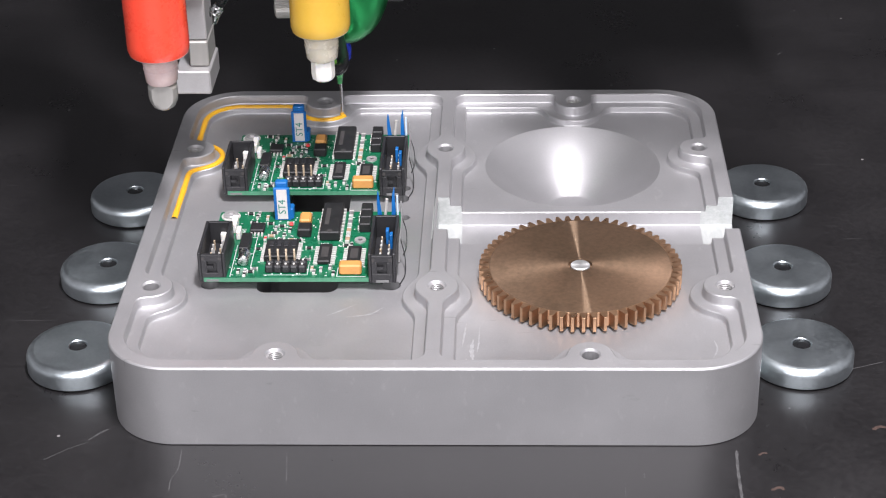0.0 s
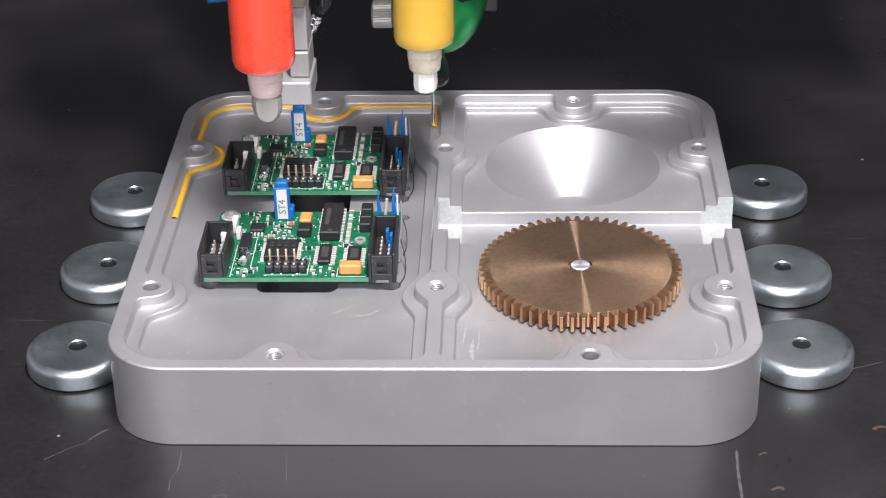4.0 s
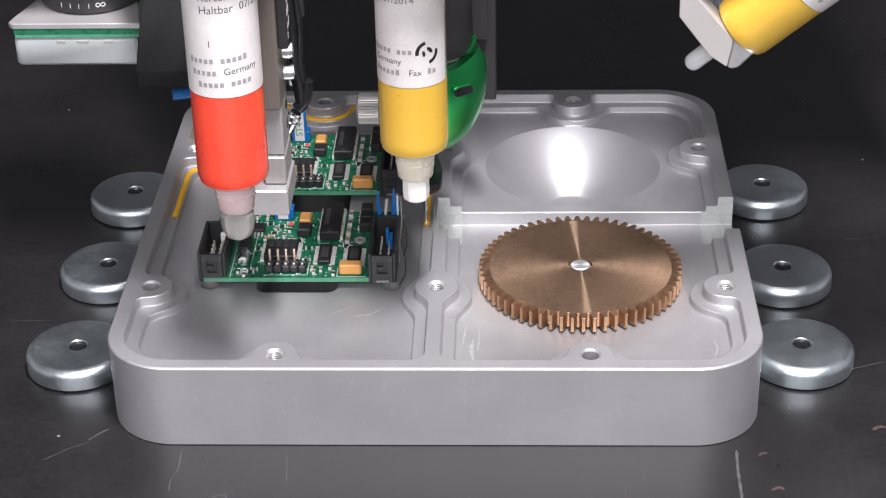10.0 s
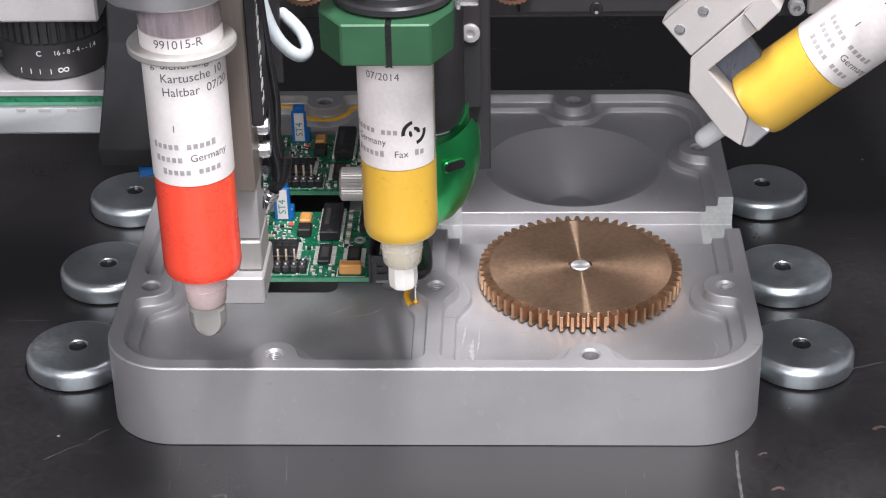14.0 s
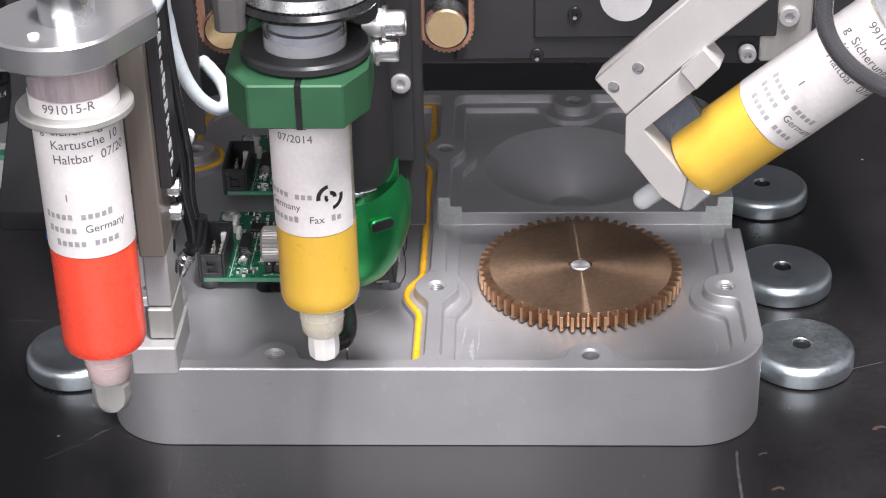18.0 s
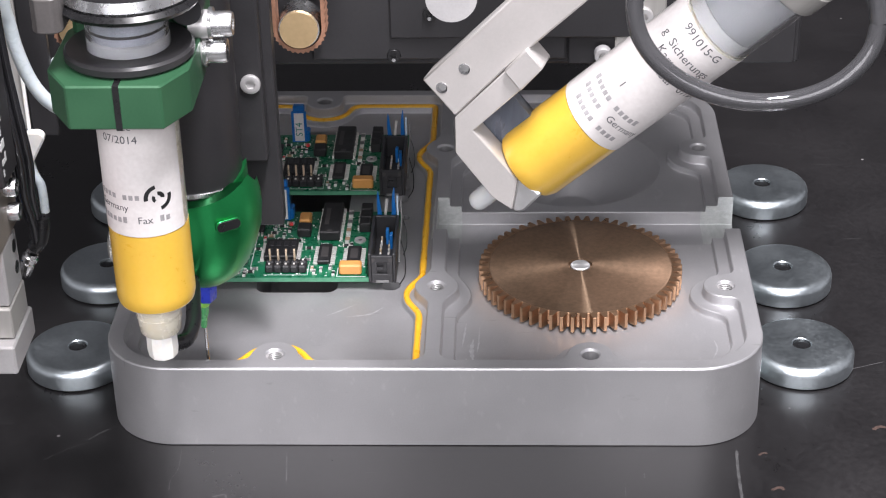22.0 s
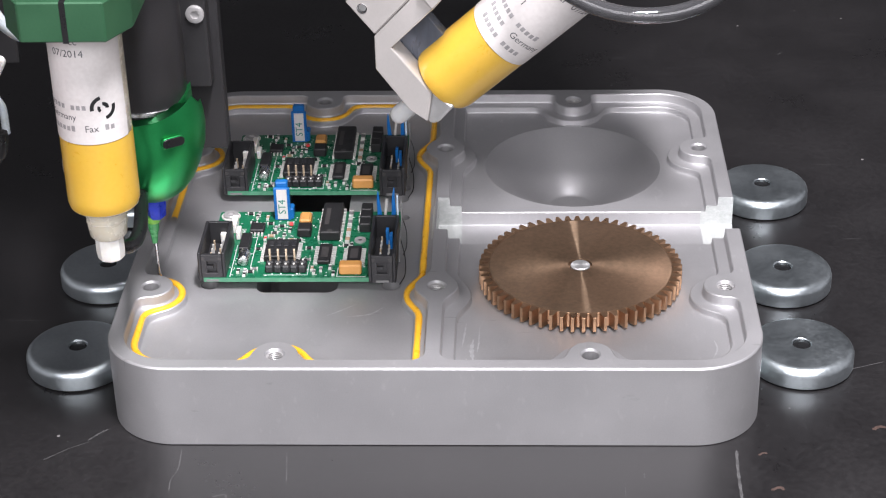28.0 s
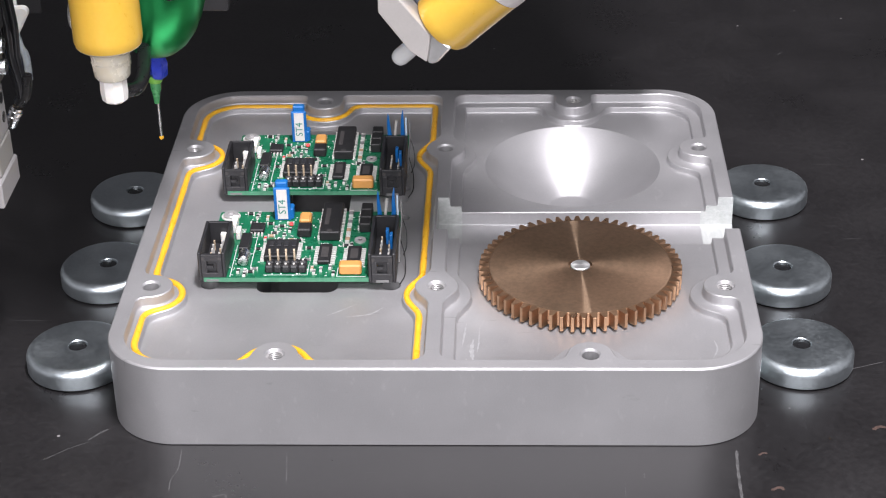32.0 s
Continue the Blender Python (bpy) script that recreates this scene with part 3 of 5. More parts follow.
POTS = [(110.8, 43.7), (110.9, 90.2), (111.0, 148.3), (-110.9, 42.4), (-110.9, 92.7), (-110.9, 143.9)]
first = pot_magnet()
for i, (x, y) in enumerate(POTS):
    ob = first if i == 0 else copy_thing(first, pose(0, 0, 0))
    ob.matrix_basis = pose(x / 1000, y / 1000, 0, 0, 0, 37 * i)
    tagged(ob, "round zinc-plated pot magnet with a centre hole against the tray", "magnet", "magnets round the tray")


# ---- bronze gear ----
def gear():
    root = empty("gear_wheel", 0.0437, 0.0575, 0.02095)
    n, tip, rootr, h = 60, 31.1, 28.3, 5.7
    bm = bmesh.new()
    out = []
    for i in range(n):
        for f, r in ((-0.40, rootr), (-0.26, tip - 1.3), (-0.14, tip), (0.14, tip), (0.26, tip - 1.3), (0.40, rootr)):
            a = 2 * math.pi * (i + f) / n
            out.append((r * math.cos(a), r * math.sin(a)))
    inner = [(x * 27.9 / math.hypot(x, y), y * 27.9 / math.hypot(x, y)) for x, y in out]
    sh = [(x * (1 - 0.10 / math.hypot(x, y)), y * (1 - 0.10 / math.hypot(x, y))) for x, y in out]
    lo = loft(bm, [[(x, y, 0.95) for x, y in inner], [(x, y, 0.8) for x, y in sh], [(x, y, 0.92) for x, y in out],
                   [(x, y, h - 0.12) for x, y in out], [(x, y, h) for x, y in sh], [(x, y, h) for x, y in inner]])
    bm.faces.new(lo[0])
    part("toothed_rim", bm, BRONZE_TOOTH, root, "bright cut bronze teeth", 20)
    part("web", lathe([(3.1, 0.0), (24.0, 0.0), (25.0, 0.9), (27.95, 0.96), (27.95, h - 0.05), (27.5, h + 0.06), (3.7, h + 0.06), (3.5, h - 0.8), (3.1, h - 0.8), (3.1, 0.0)], 96), BRONZE, root, "brown turned bronze face")
    part("hub_pin", lathe([(0, 0.2), (3.0, 0.2), (3.0, h - 0.1), (2.75, h + 0.12), (0, h + 0.12)], 32), TURNED_STEEL, root, "bright steel centre pin")
    return tagged(root, "bronze spur gear with a steel centre pin lying in the tray", "gear")


gear()


# ---- circuit boards ----
def chip_package(x0, x1, y0, y1, z0, h, pins_per_side, along="y", pin_w=0.36, reach=0.9, body=0.35):
    """A moulded chip and its two rows of gull-wing pins: (body, pins)."""
    b = box(x0, x1, y0, y1, z0 + 0.15, z0 + h, body)
    pins = bmesh.new()
    for i in range(pins_per_side):
        f = (i + 0.5) / pins_per_side
        for s in (-1, 1):
            if along == "y":
                px, py = (x0 if s < 0 else x1), y0 + (y1 - y0) * f
                q = box(min(px, px + s * reach), max(px, px + s * reach), py - pin_w / 2, py + pin_w / 2, z0, z0 + h * 0.4, 0)
            else:
                px, py = x0 + (x1 - x0) * f, (y0 if s < 0 else y1)
                q = box(px - pin_w / 2, px + pin_w / 2, min(py, py + s * reach), max(py, py + s * reach), z0, z0 + h * 0.4, 0)
            pins = join(pins, q)
    return b, pins


def box_header(name, root, x0, x1, y0, y1, z0, h, rows, pin_top=4.2):
    """A shrouded pin header with a keyed front end, a latch notch and two rows of pins."""
    w = 1.0
    cx, cy = (x0 + x1) / 2, (y0 + y1) / 2
    shell = join(box(x0, x0 + w, y0, y1, z0, z0 + h, 0.25), box(x1 - w, x1, y0, y1, z0, z0 + h, 0.25),
                 box(x0 + w, x1 - w, y0, y0 + w, z0, z0 + h * 0.30, 0.1), box(x0 + w, cx - 1.5, y0, y0 + w, z0 + h * 0.30, z0 + h * 0.70, 0.1),
                 box(cx + 1.5, x1 - w, y0, y0 + w, z0 + h * 0.30, z0 + h * 0.70, 0.1), box(x0 + w, x1 - w, y0, y0 + w, z0 + h * 0.70, z0 + h * 0.93, 0.1),
                 box(cx - 1.7, cx + 1.7, y0 + 1.0, y0 + 1.6, z0, z0 + h * 0.9, 0), box(cx - 1.5, cx + 0.4, y0 + 0.2, y0 + 1.0, z0 + h * 0.44, z0 + h * 0.54, 0),
                 box(x0 + w, x1 - w, y1 - w, y1, z0, z0 + h, 0.15), box(x0 + w, x1 - w, y0 + w, y1 - w, z0, z0 + 2.6, 0.1))
    body = part(name, shell, BLACK_PLASTIC, root, "black shrouded plug socket")
    # grey strip painted as light caught on the socket's bottom bevel
    part("foot_rail", box(cx - 2.0, cx + 2.0, y0 - 0.25, y0 - 0.02, z0 + 0.2, z0 + 1.0, 0.08), GREY_PART, body, "grey strip for the lit front bevel")
    for s in (-1, 1):
        part("mould_mark", place(lathe([(0, 0), (0.6, 0), (0.6, 0.1), (0.4, 0.12), (0, 0.05)], 16), at(cx + s * 2.6, y0, z0 + h * 0.80, 90)), DULL_PART, body)
    for i in range(rows):
        for s in (-1, 1):
            y = cy + (i - (rows - 1) / 2) * 2.54
            part("pin", box(cx + s * 1.27 - 0.3, cx + s * 1.27 + 0.3, y - 0.3, y + 0.3, z0 + 2, z0 + h - pin_top, 0.12), SOLDER if (i + s) % 3 else GOLD, body)
    return body


def board():
    root = empty("circuit_board")
    z = 25.4
    X0, X1, Y0, Y1 = -72.0, -13.0, 52.0, 94.0
    part("substrate", prism(rounded_rect(X0, X1, Y0, Y1, 0.6, 2), z - 1.5, z - 0.12, 0), FR4, root, "pale green board edge")
    part("solder_mask", prism(rounded_rect(X0 + 0.1, X1 - 0.1, Y0 + 0.1, Y1 - 0.1, 0.6, 2), z - 0.12, z, 0), PCB_GREEN, root)
    for x, y in ((-62.5, 86), (-24, 70), (-60.5, 72), (-18, 90)):
        part("standoff", lathe([(0, FLOOR), (2.2, FLOOR), (2.2, z - 1.5), (0, z - 1.5)], 16, (x, y)), STEEL, root)
    for x, y in ((-68.3, 90.7),):
        part("mounting_screw", place(screw_head(2.4, 1.2), at(x, y, z)), ALU, root)
        part("washer", lathe([(0, z), (3.1, z), (3.1, z + 0.3), (0, z + 0.3)], 24, (x, y)), SOLDER, root)
    part("test_ring", lathe([(0.75, z), (1.9, z), (1.8, z + 0.5), (0.85, z + 0.5), (0.75, z)], 24, (-25.2, 74.9)), ALU, root, "bright metal test eyelet")
    # flat dark disc stands in for the shade inside the eyelet
    part("eyelet_hole", lathe([(0, z), (0.74, z), (0.74, z + 0.1), (0, z + 0.1)], 16, (-25.2, 74.9)), CHIP, root)
    small = box_header("plug_socket_small", root, -73.2, -64.8, 52.2, 72.6, z - 1.6, 10.2, 5)
    part("white_key", box(-68.6, -66.8, 69.8, 71.4, z + 1.0, z + 5.4, 0.3), WHITE_PLASTIC, small, "white plastic key")
    large = box_header("plug_socket_large", root, -21.0, -12.6, 51.4, 76.2, z - 1.6, 10.2, 8, 5.9)
    for bx, by in ((-16.2, 71.6), (-14.9, 68.8)):
        part("blue_contact", box(bx - 0.5, bx + 0.5, by - 1.2, by + 1.2, z + 1.0, z + 6.0, 0.15), BLUE, large, "blue plastic contact cover")
    # double row pin strip
    for i in range(5):
        x = -51.8 + 2.53 * i
        for j, y in enumerate((55.7, 58.3)):
            blk = part("pin_block", box(x - 1.28, x + 1.28, y - 1.28, y + 1.28, z, z + 2.6, 0.45), BLACK_PLASTIC, root)
            part("pin", box(x - 0.32, x + 0.32, y - 0.32, y + 0.32, z + 2.5, z + (6.5 if j and i < 4 else 3.0), 0.12), GOLD if j and i < 4 else SOLDER, blk)
    # chips: (x0, x1, y0, y1, height, pins)
    for x0, x1, y0, y1, h, k, along, pw, reach in ((-54.3, -44.3, 61.4, 72.4, 2.2, 9, "y", 0.7, 1.2), (-37.5, -33.5, 59.6, 70.6, 1.5, 8, "y", 0.62, 1.35), (-28.4, -24.2, 58.8, 69.4, 1.5, 8, "y", 0.62, 1.35),
                                                   (-38.0, -31.6, 74.4, 94.2, 3.4, 9, "y", 0.8, 0.75), (-60.8, -56.2, 79.2, 84.2, 1.6, 4, "x", 0.6, 1.5)):
        b, pins = chip_package(x0, x1, y0, y1, z, h, k, along, pw, reach)
        chip = part("chip", b, CHIP, root)
        tagged(part("chip_legs", pins, SOLDER, chip, "rows of tinned chip legs"), kind="stuff")
        if h == 2.2:
            for k in range(8):
                part("chip_rib", box(x0 + 1.2 + 2.3 * (k % 4), x0 + 2.6 + 2.3 * (k % 4), y0 + 1.6 + 4.4 * (k // 4), y0 + 4.6 + 4.4 * (k // 4), z + h, z + h + 0.3, 0.1), BLACK_PLASTIC, chip)
        if h == 1.5:
            part("chip_marking", box(x0 + 0.9, x1 - 0.9, y0 + 2.6, y1 - 2.2, z + h, z + h + 0.04, 0), DULL_PART, chip, "dull grey printed marking")
        if h == 3.4:
            part("chip_marking", box(x0 + 1.2, x0 + 2.6, y0 + 5.0, y1 - 4.0, z + h, z + h + 0.04, 0), DULL_PART, chip, "faint printed marking")
            part("chip_notch", lathe([(0, z + h), (0.9, z + h), (0.9, z + h + 0.05), (0, z + h + 0.05)], 16, (x0 + 3.2, y0 + 1.0)), DULL_PART, chip)
    for k in range(3):
        blk = part("resistor_block", box(-25.8, -22.2, 80.0 + 4.9 * k, 84.5 + 4.9 * k, z, z + 3.2, 0.3), CHIP, root, "small black resistor block")
        part("block_lead", box(-26.5, -25.7, 81.2 + 4.9 * k, 83.2 + 4.9 * k, z, z + 0.9, 0.1), SOLDER, blk)
    for y0 in (73.4, 79.0, 84.6, 90.2):
        res = part("chip_resistor", box(-29.9, -28.5, y0, y0 + 2.6, z, z + 0.9, 0.1), TAN if y0 < 80 else GREY_PART, root)
        part("solder_end", join(box(-29.9, -28.5, y0 - 0.6, y0 + 0.2, z, z + 0.95, 0), box(-29.9, -28.5, y0 + 2.4, y0 + 3.2, z, z + 0.95, 0)), SOLDER, res)
    part("chip_cap", box(-45.3, -41.0, 76.8, 81.8, z, z + 3.0, 0.4), CHIP, root)
    # tantalum capacitors
    part("capacitor", box(-30.2, -23.3, 53.3, 56.9, z, z + 3.5, 0.5), ORANGE, root, "orange moulded capacitor")
    part("capacitor", box(-45.2, -41.5, 82.4, 88.0, z, z + 3.4, 0.5), ORANGE, root, "orange moulded capacitor")
    # crystal can
    part("crystal_can", place(lathe([(0, 0), (1.5, 0.1), (1.8, 0.5), (1.8, 5.2), (1.5, 5.8), (0, 5.8)], 20), at(-60.4, 58.6, z + 1.8, -90)), STEEL, root, "bright oblong crystal can")
    part("relay_block", box(-62.6, -59.4, 65.6, 75.4, z, z + 2.8, 0.3), CHIP, root)
    # blue cable tag
    tag = part("cable_tag", box(-53.7, -48.5, 88.2, 89.4, z, z + 11.6, 0.2), BLUE, root, "blue plastic tag")
    part("tag_clip", box(-53.2, -49.2, 89.4, 92.0, z, z + 13.2, 0.4), BLUE, tag)
    part("tag_foot", box(-49.6, -47.6, 88.6, 92.6, z, z + 4.0, 0.4), BLUE, tag)
    part("tag_paper", box(-52.7, -49.4, 88.02, 88.22, z + 0.6, z + 11.2, 0), PAPER, tag, "white printed slip")
    txt = lettering("ST4", 3.4, 0.05)
    place(txt, at(-50.0, 87.98, z + 2.4) @ at(0, 0, 0, 90, 0, 0) @ at(0, 0, 0, 0, 0, 90))
    part("tag_print", txt, GREEN_INK, tag, "letters ST4")
    part("white_plug", box(-66.9, -65.0, 79.6, 86.0, z, z + 3.4, 0.3), WHITE_PLASTIC, root, "small white plug")
    part("white_plug", box(-64.7, -63.3, 75.2, 79.6, z, z + 3.0, 0.3), WHITE_PLASTIC, root, "small white plug")
    # blue blades and cable ends behind the large socket
    for x, lean, tall in ((-19.3, 0.2, 15.0), (-15.0, 1.0, 16.2)):
        bm = bmesh.new()
        rows = []
        for k in range(9):
            f = k / 8
            hw = 0.85 * (1 - f) ** 0.6 + 0.12
            rows.append([bm.verts.new((sx * hw + lean * f * f + 0.3 * math.sin(f * 5), sy, tall * f)) for sx, sy in ((-1, -0.25), (1, -0.25), (1, 0.25), (-1, 0.25))])
        for a, b in zip(rows, rows[1:]):
            for q in range(4):
                bm.faces.new((a[q], a[(q + 1) % 4], b[(q + 1) % 4], b[q]))
        bm.faces.new(rows[0])
        bm.faces.new(rows[-1])
        part("blue_blade", place(bm, at(x, 79.8, z, 0, 0, 8)), BLUE, root, "pointed blue plastic blade")
    part("ribbon_cable", box(-13.6, -13.0, 78.6, 79.4, z, z + 14.0, 0.1), WIRE_PALE, root, "pale blue-white ribbon strip")
    part("solder_braid", tube([(-17.0, 79.6, z), (-17.4, 79.8, z + 5), (-16.6, 79.5, z + 12.5)], 0.5, 6, 6), SOLDER, root)
    for pts in (((-12.2, 70, z + 4), (-10.6, 66, z - 1), (-10.4, 60, z - 3.6), (-11.8, 55, z - 4.2)), ((-12.4, 82, z + 5), (-10.9, 80, z + 1), (-10.7, 77, z - 3), (-11.6, 73, z - 4.2))):
        part("thin_wire", tube(pts, 0.16, 6, 6), CHIP, root, "thin dark wire")
    part("status_lamp", box(-48.6, -47.4, 84.2, 85.8, z, z + 0.8, 0.2), RED_LED, root, "red signal lamp, unlit")
    part("ribbon_edge", tube([(-12.2, 79.0, z + 12), (-11.9, 75, z + 7), (-12.3, 68, z + 3.5), (-12.1, 60, z + 0.6)], 0.3, 8, 6), GREY_PART, root, "thin grey ribbon strip")
    # small parts
    rng = random.Random(5)
    dots = []
    for _ in range(420):
        x, y = rng.uniform(X0 + 3, X1 - 10), rng.uniform(Y0 + 1.5, Y1 - 1.5)
        if any(a - 0.8 < x < b + 0.8 and c - 0.8 < y < d + 0.8 for a, b, c, d in ((-74, -63.6, 51, 73), (-22, -12, 50, 77), (-56, -42.6, 60, 73.5), (-53.8, -40, 53.8, 60), (-38.6, -32, 59, 70.4), (-31, -22, 52, 68.6),
                                                                                (-40, -30.2, 70, 94), (-61.2, -55.8, 77, 85), (-46, -40.5, 76, 89), (-30.8, -21.5, 72.5, 95), (-54.4, -47, 87, 93), (-64, -58, 58, 77), (-73, -63, 75, 94))):
            continue
        if any(abs(x - a) < 1.5 and abs(y - b) < 1.6 for a, b in dots):
            continue
        dots.append((x, y))
        rot = rng.random() < 0.5
        w, d = (1.7, 0.9) if rot else (0.9, 1.7)
        core = part("chip_resistor", box(x - w / 2, x + w / 2, y - d / 2, y + d / 2, z, z + 0.7, 0.08), rng.choice((CHIP, TAN, SOLDER, GREY_PART, TAN, CHIP, TAN, GREY_PART, RED_LED) if rng.random() < 0.3 else (CHIP, TAN, GREY_PART, CHIP)), root)
        ends = join(box(x - w / 2 - 0.3, x - w / 2 + 0.15, y - d / 2, y + d / 2, z, z + 0.75, 0) if rot else box(x - w / 2, x + w / 2, y - d / 2 - 0.3, y - d / 2 + 0.15, z, z + 0.75, 0),
                    box(x + w / 2 - 0.15, x + w / 2 + 0.3, y - d / 2, y + d / 2, z, z + 0.75, 0) if rot else box(x - w / 2, x + w / 2, y + d / 2 - 0.15, y + d / 2 + 0.3, z, z + 0.75, 0))
        part("solder_end", ends, SOLDER, core)
    # white legend
    for text, x, y, s in (("IC1", -52.6, 75.0, 2.5), ("IC2", -37.6, 72.0, 1.9)):
        part("legend", place(lettering(text, s, 0.06), at(x, y, z + 0.03)), WHITE_INK, root, "white printed legend " + text)
    for text, x, y, s in (("FUSE2", -62.3, 78.6, 1.5), ("C16", -45.0, 75.2, 1.3)):
        part("legend", place(lettering(text, s, 0.06), at(x, y, z + 0.03) @ at(0, 0, 0, 0, 0, 90 if x < -60 else 0)), WHITE_INK, root, "white printed legend " + text)
    lines = bmesh.new()
    for x0, y0, x1, y1 in ((-53.6, 53.5, -40.0, 53.75), (-40.2, 53.5, -39.95, 60), (-58.2, 58, -57.95, 77), (-31, 52.4, -22, 52.65), (-63.6, 76.8, -58, 77.05), (-31.0, 52.4, -30.75, 58), (-63.9, 52.5, -63.65, 72)):
        lines = join(lines, box(x0, x1, y0, y1, z, z + 0.05, 0))
    tagged(part("legend_outline", lines, WHITE_INK, root, "white printed outlines"), kind="stuff")
    marks = bmesh.new()
    for _ in range(150):
        x, y = rng.uniform(X0 + 6, X1 - 10), rng.uniform(Y0 + 1, Y1 - 1)
        if abs(x + 25.6) < 3.6 and abs(y - 74.9) < 3.6:
            continue
        marks = join(marks, box(x, x + rng.uniform(0.25, 0.7), y, y + rng.uniform(0.25, 0.8), z, z + 0.04, 0))
    joints = bmesh.new()
    for _ in range(80):
        x, y, r = rng.uniform(X0 + 9, X1 - 9), rng.uniform(Y0 + 1, Y1 - 1), rng.uniform(0.2, 0.4)
        if abs(x + 25.6) < 3.6 and abs(y - 74.9) < 3.6:
            continue
        joints = join(joints, lathe([(0, z + r * 0.8), (r * 0.7, z + r * 0.5), (r, z)], 8, (x, y)))
    tagged(part("solder_joints", joints, SOLDER, root, "small bright solder joints"), kind="stuff")
    tagged(part("legend_marks", marks, WHITE_INK, root, "small white printed marks"), kind="stuff")
    return tagged(root, "green circuit board with black plug sockets and a blue tag", "circuit board", "boards in the tray")


BOARD = board()
copy_thing(BOARD, pose(0, 0.0562, 0))


# ---- the dispensing head; millimetres from the needle's tip, which runs on the ledge ----
def label_sheet(r, z0, z1, end, ax):
    """A paper sheet wrapped round a barrel as far as the angle end."""
    bm = bmesh.new()
    n = 64
    cols = []
    for i in range(n + 1):
        a = -3.2 + (end + 3.2) * i / n
        cols.append([bm.verts.new((ax[0] + q * math.sin(a), ax[1] - q * math.cos(a), z)) for q, z in ((r + 0.05, z0), (r + 0.16, z0), (r + 0.16, z1), (r + 0.05, z1))])
    for a, b in zip(cols, cols[1:]):
        for k in range(4):
            bm.faces.new((a[k], a[(k + 1) % 4], b[(k + 1) % 4], b[k]))
    bm.faces.new(cols[0])
    bm.faces.new(cols[-1])
    return bm


def cartridge(root, name, axis, z0, fluid_top, label_z, top, fluid, fluid_label, neck_r=5.4, r=9.5, neck=None, label_turn=2.6):
    """A clear barrel with fluid, luer neck and wrapped paper label."""
    ax = axis
    barrel = part(name, lathe([(neck_r, z0 - 0.2), (r - 1.6, z0), (r - 0.5, z0 + 0.7), (r, z0 + 2.2), (r, top), (r - 1.0, top), (r - 1.0, z0 + 2.6), (r - 2, z0 + 1.2), (neck_r, z0 + 1.0), (neck_r, z0 - 0.2)], 56, ax), CLEAR, root, "clear plastic cartridge barrel")
    part("adhesive", lathe([(0, z0 - 0.35), (r - 1.6, z0 - 0.15), (r - 0.42, z0 + 0.6), (r + 0.04, z0 + 2.1), (r + 0.05, z0 + 4), (r + 0.03, fluid_top), (0, fluid_top)], 48, ax), fluid, barrel, fluid_label)
    part("barrel_base", lathe([(neck_r, z0 - 0.45), (r - 1.5, z0 - 0.3), (r - 0.75, z0 + 0.2), (r - 0.35, z0 + 0.62), (r - 0.5, z0 + 0.6), (r - 1.0, z0 + 0.3), (neck_r, z0 + 0.2), (neck_r, z0 - 0.45)], 48, ax), neck or FROSTED, barrel, "translucent rounded barrel base")
    part("piston", lathe([(0, fluid_top + 0.05), (r - 0.3, fluid_top + 0.05), (r - 0.3, label_z[1] + 0.3), (0, label_z[1] + 0.3)], 40, ax), AMBER if fluid is YELLOW_FLUID else PINKISH, barrel, "cream piston inside the barrel")
    part("paper_label", label_sheet(r, label_z[0], label_z[1], label_turn, ax), PAPER, barrel, "white printed paper label")
    neck_mat = neck or FROSTED
    luer = part("luer_neck", lathe([(2.0, z0 - 9.6), (neck_r - 0.9, z0 - 9.6), (neck_r - 0.4, z0 - 9.0), (neck_r - 0.1, z0 - 6.0), (neck_r + 0.2, z0 - 0.4), (2.0, z0 - 0.4), (2.0, z0 - 9.6)], 32, ax), neck_mat, barrel, "tinted luer neck")
    coil = [(ax[0] + (neck_r + 0.05) * math.cos(a), ax[1] + (neck_r + 0.05) * math.sin(a), z0 - 5.6 + a * 0.25) for a in [k * 0.3 for k in range(54)]]
    part("neck_thread", tube(coil, 0.13, 6, 0), neck_mat, barrel, "clear moulded thread")
    return barrel


def print_line(barrel, axis, r, text, size, turn, z, lean=0.0, name="label_print"):
    bm = wrap(lettering(text, size, 0.05), r + 0.17, turn, z, lean)
    part(name, place(bm, at(axis[0], axis[1], 0)), INK, barrel, "printed words " + text)


def print_digits(barrel, axis, r, turn0, turn1, z, lean=0.0, h=1.6, pitch=1.5):
    """A line of small plain grey bars between two angles, in groups like words."""
    bm = bmesh.new()
    n = int((turn1 - turn0) * r / pitch)
    for k in range(n):
        if n > 7 and k % 6 == 5:
            continue
        bm = join(bm, bar(k * pitch, k * pitch + 1.0, 0, h * (1.0 if k % 5 == 0 else 0.78)))
    part("label_print", place(wrap(bm, r + 0.17, turn0, z, lean), at(axis[0], axis[1], 0)), FAINT_INK, barrel, "line of small grey print")


VALVE = empty("dispensing_valve")
tagged(VALVE, "green dispensing valve with a yellow adhesive cartridge and steel needle", "dispenser")
HEAD = empty("gantry_head")
tagged(HEAD, "black gantry head with red and yellow cartridges and a camera", "machine head")

YA = (0.4, -58.5)
yel = cartridge(VALVE, "yellow_cartridge", YA, 58.2, 80.0, (80.2, 121), 136, YELLOW_FLUID, "opaque yellow adhesive", neck=AMBER, label_turn=1.24)
part("tip_cap", lathe([(0, 41.0), (2.5, 41.0), (3.6, 41.8), (3.9, 44.0), (3.8, 48.6), (2.8, 49.4), (2.8, 53), (0, 53)], 9, YA), WHITE_PLASTIC, yel, "white plastic tip cap")
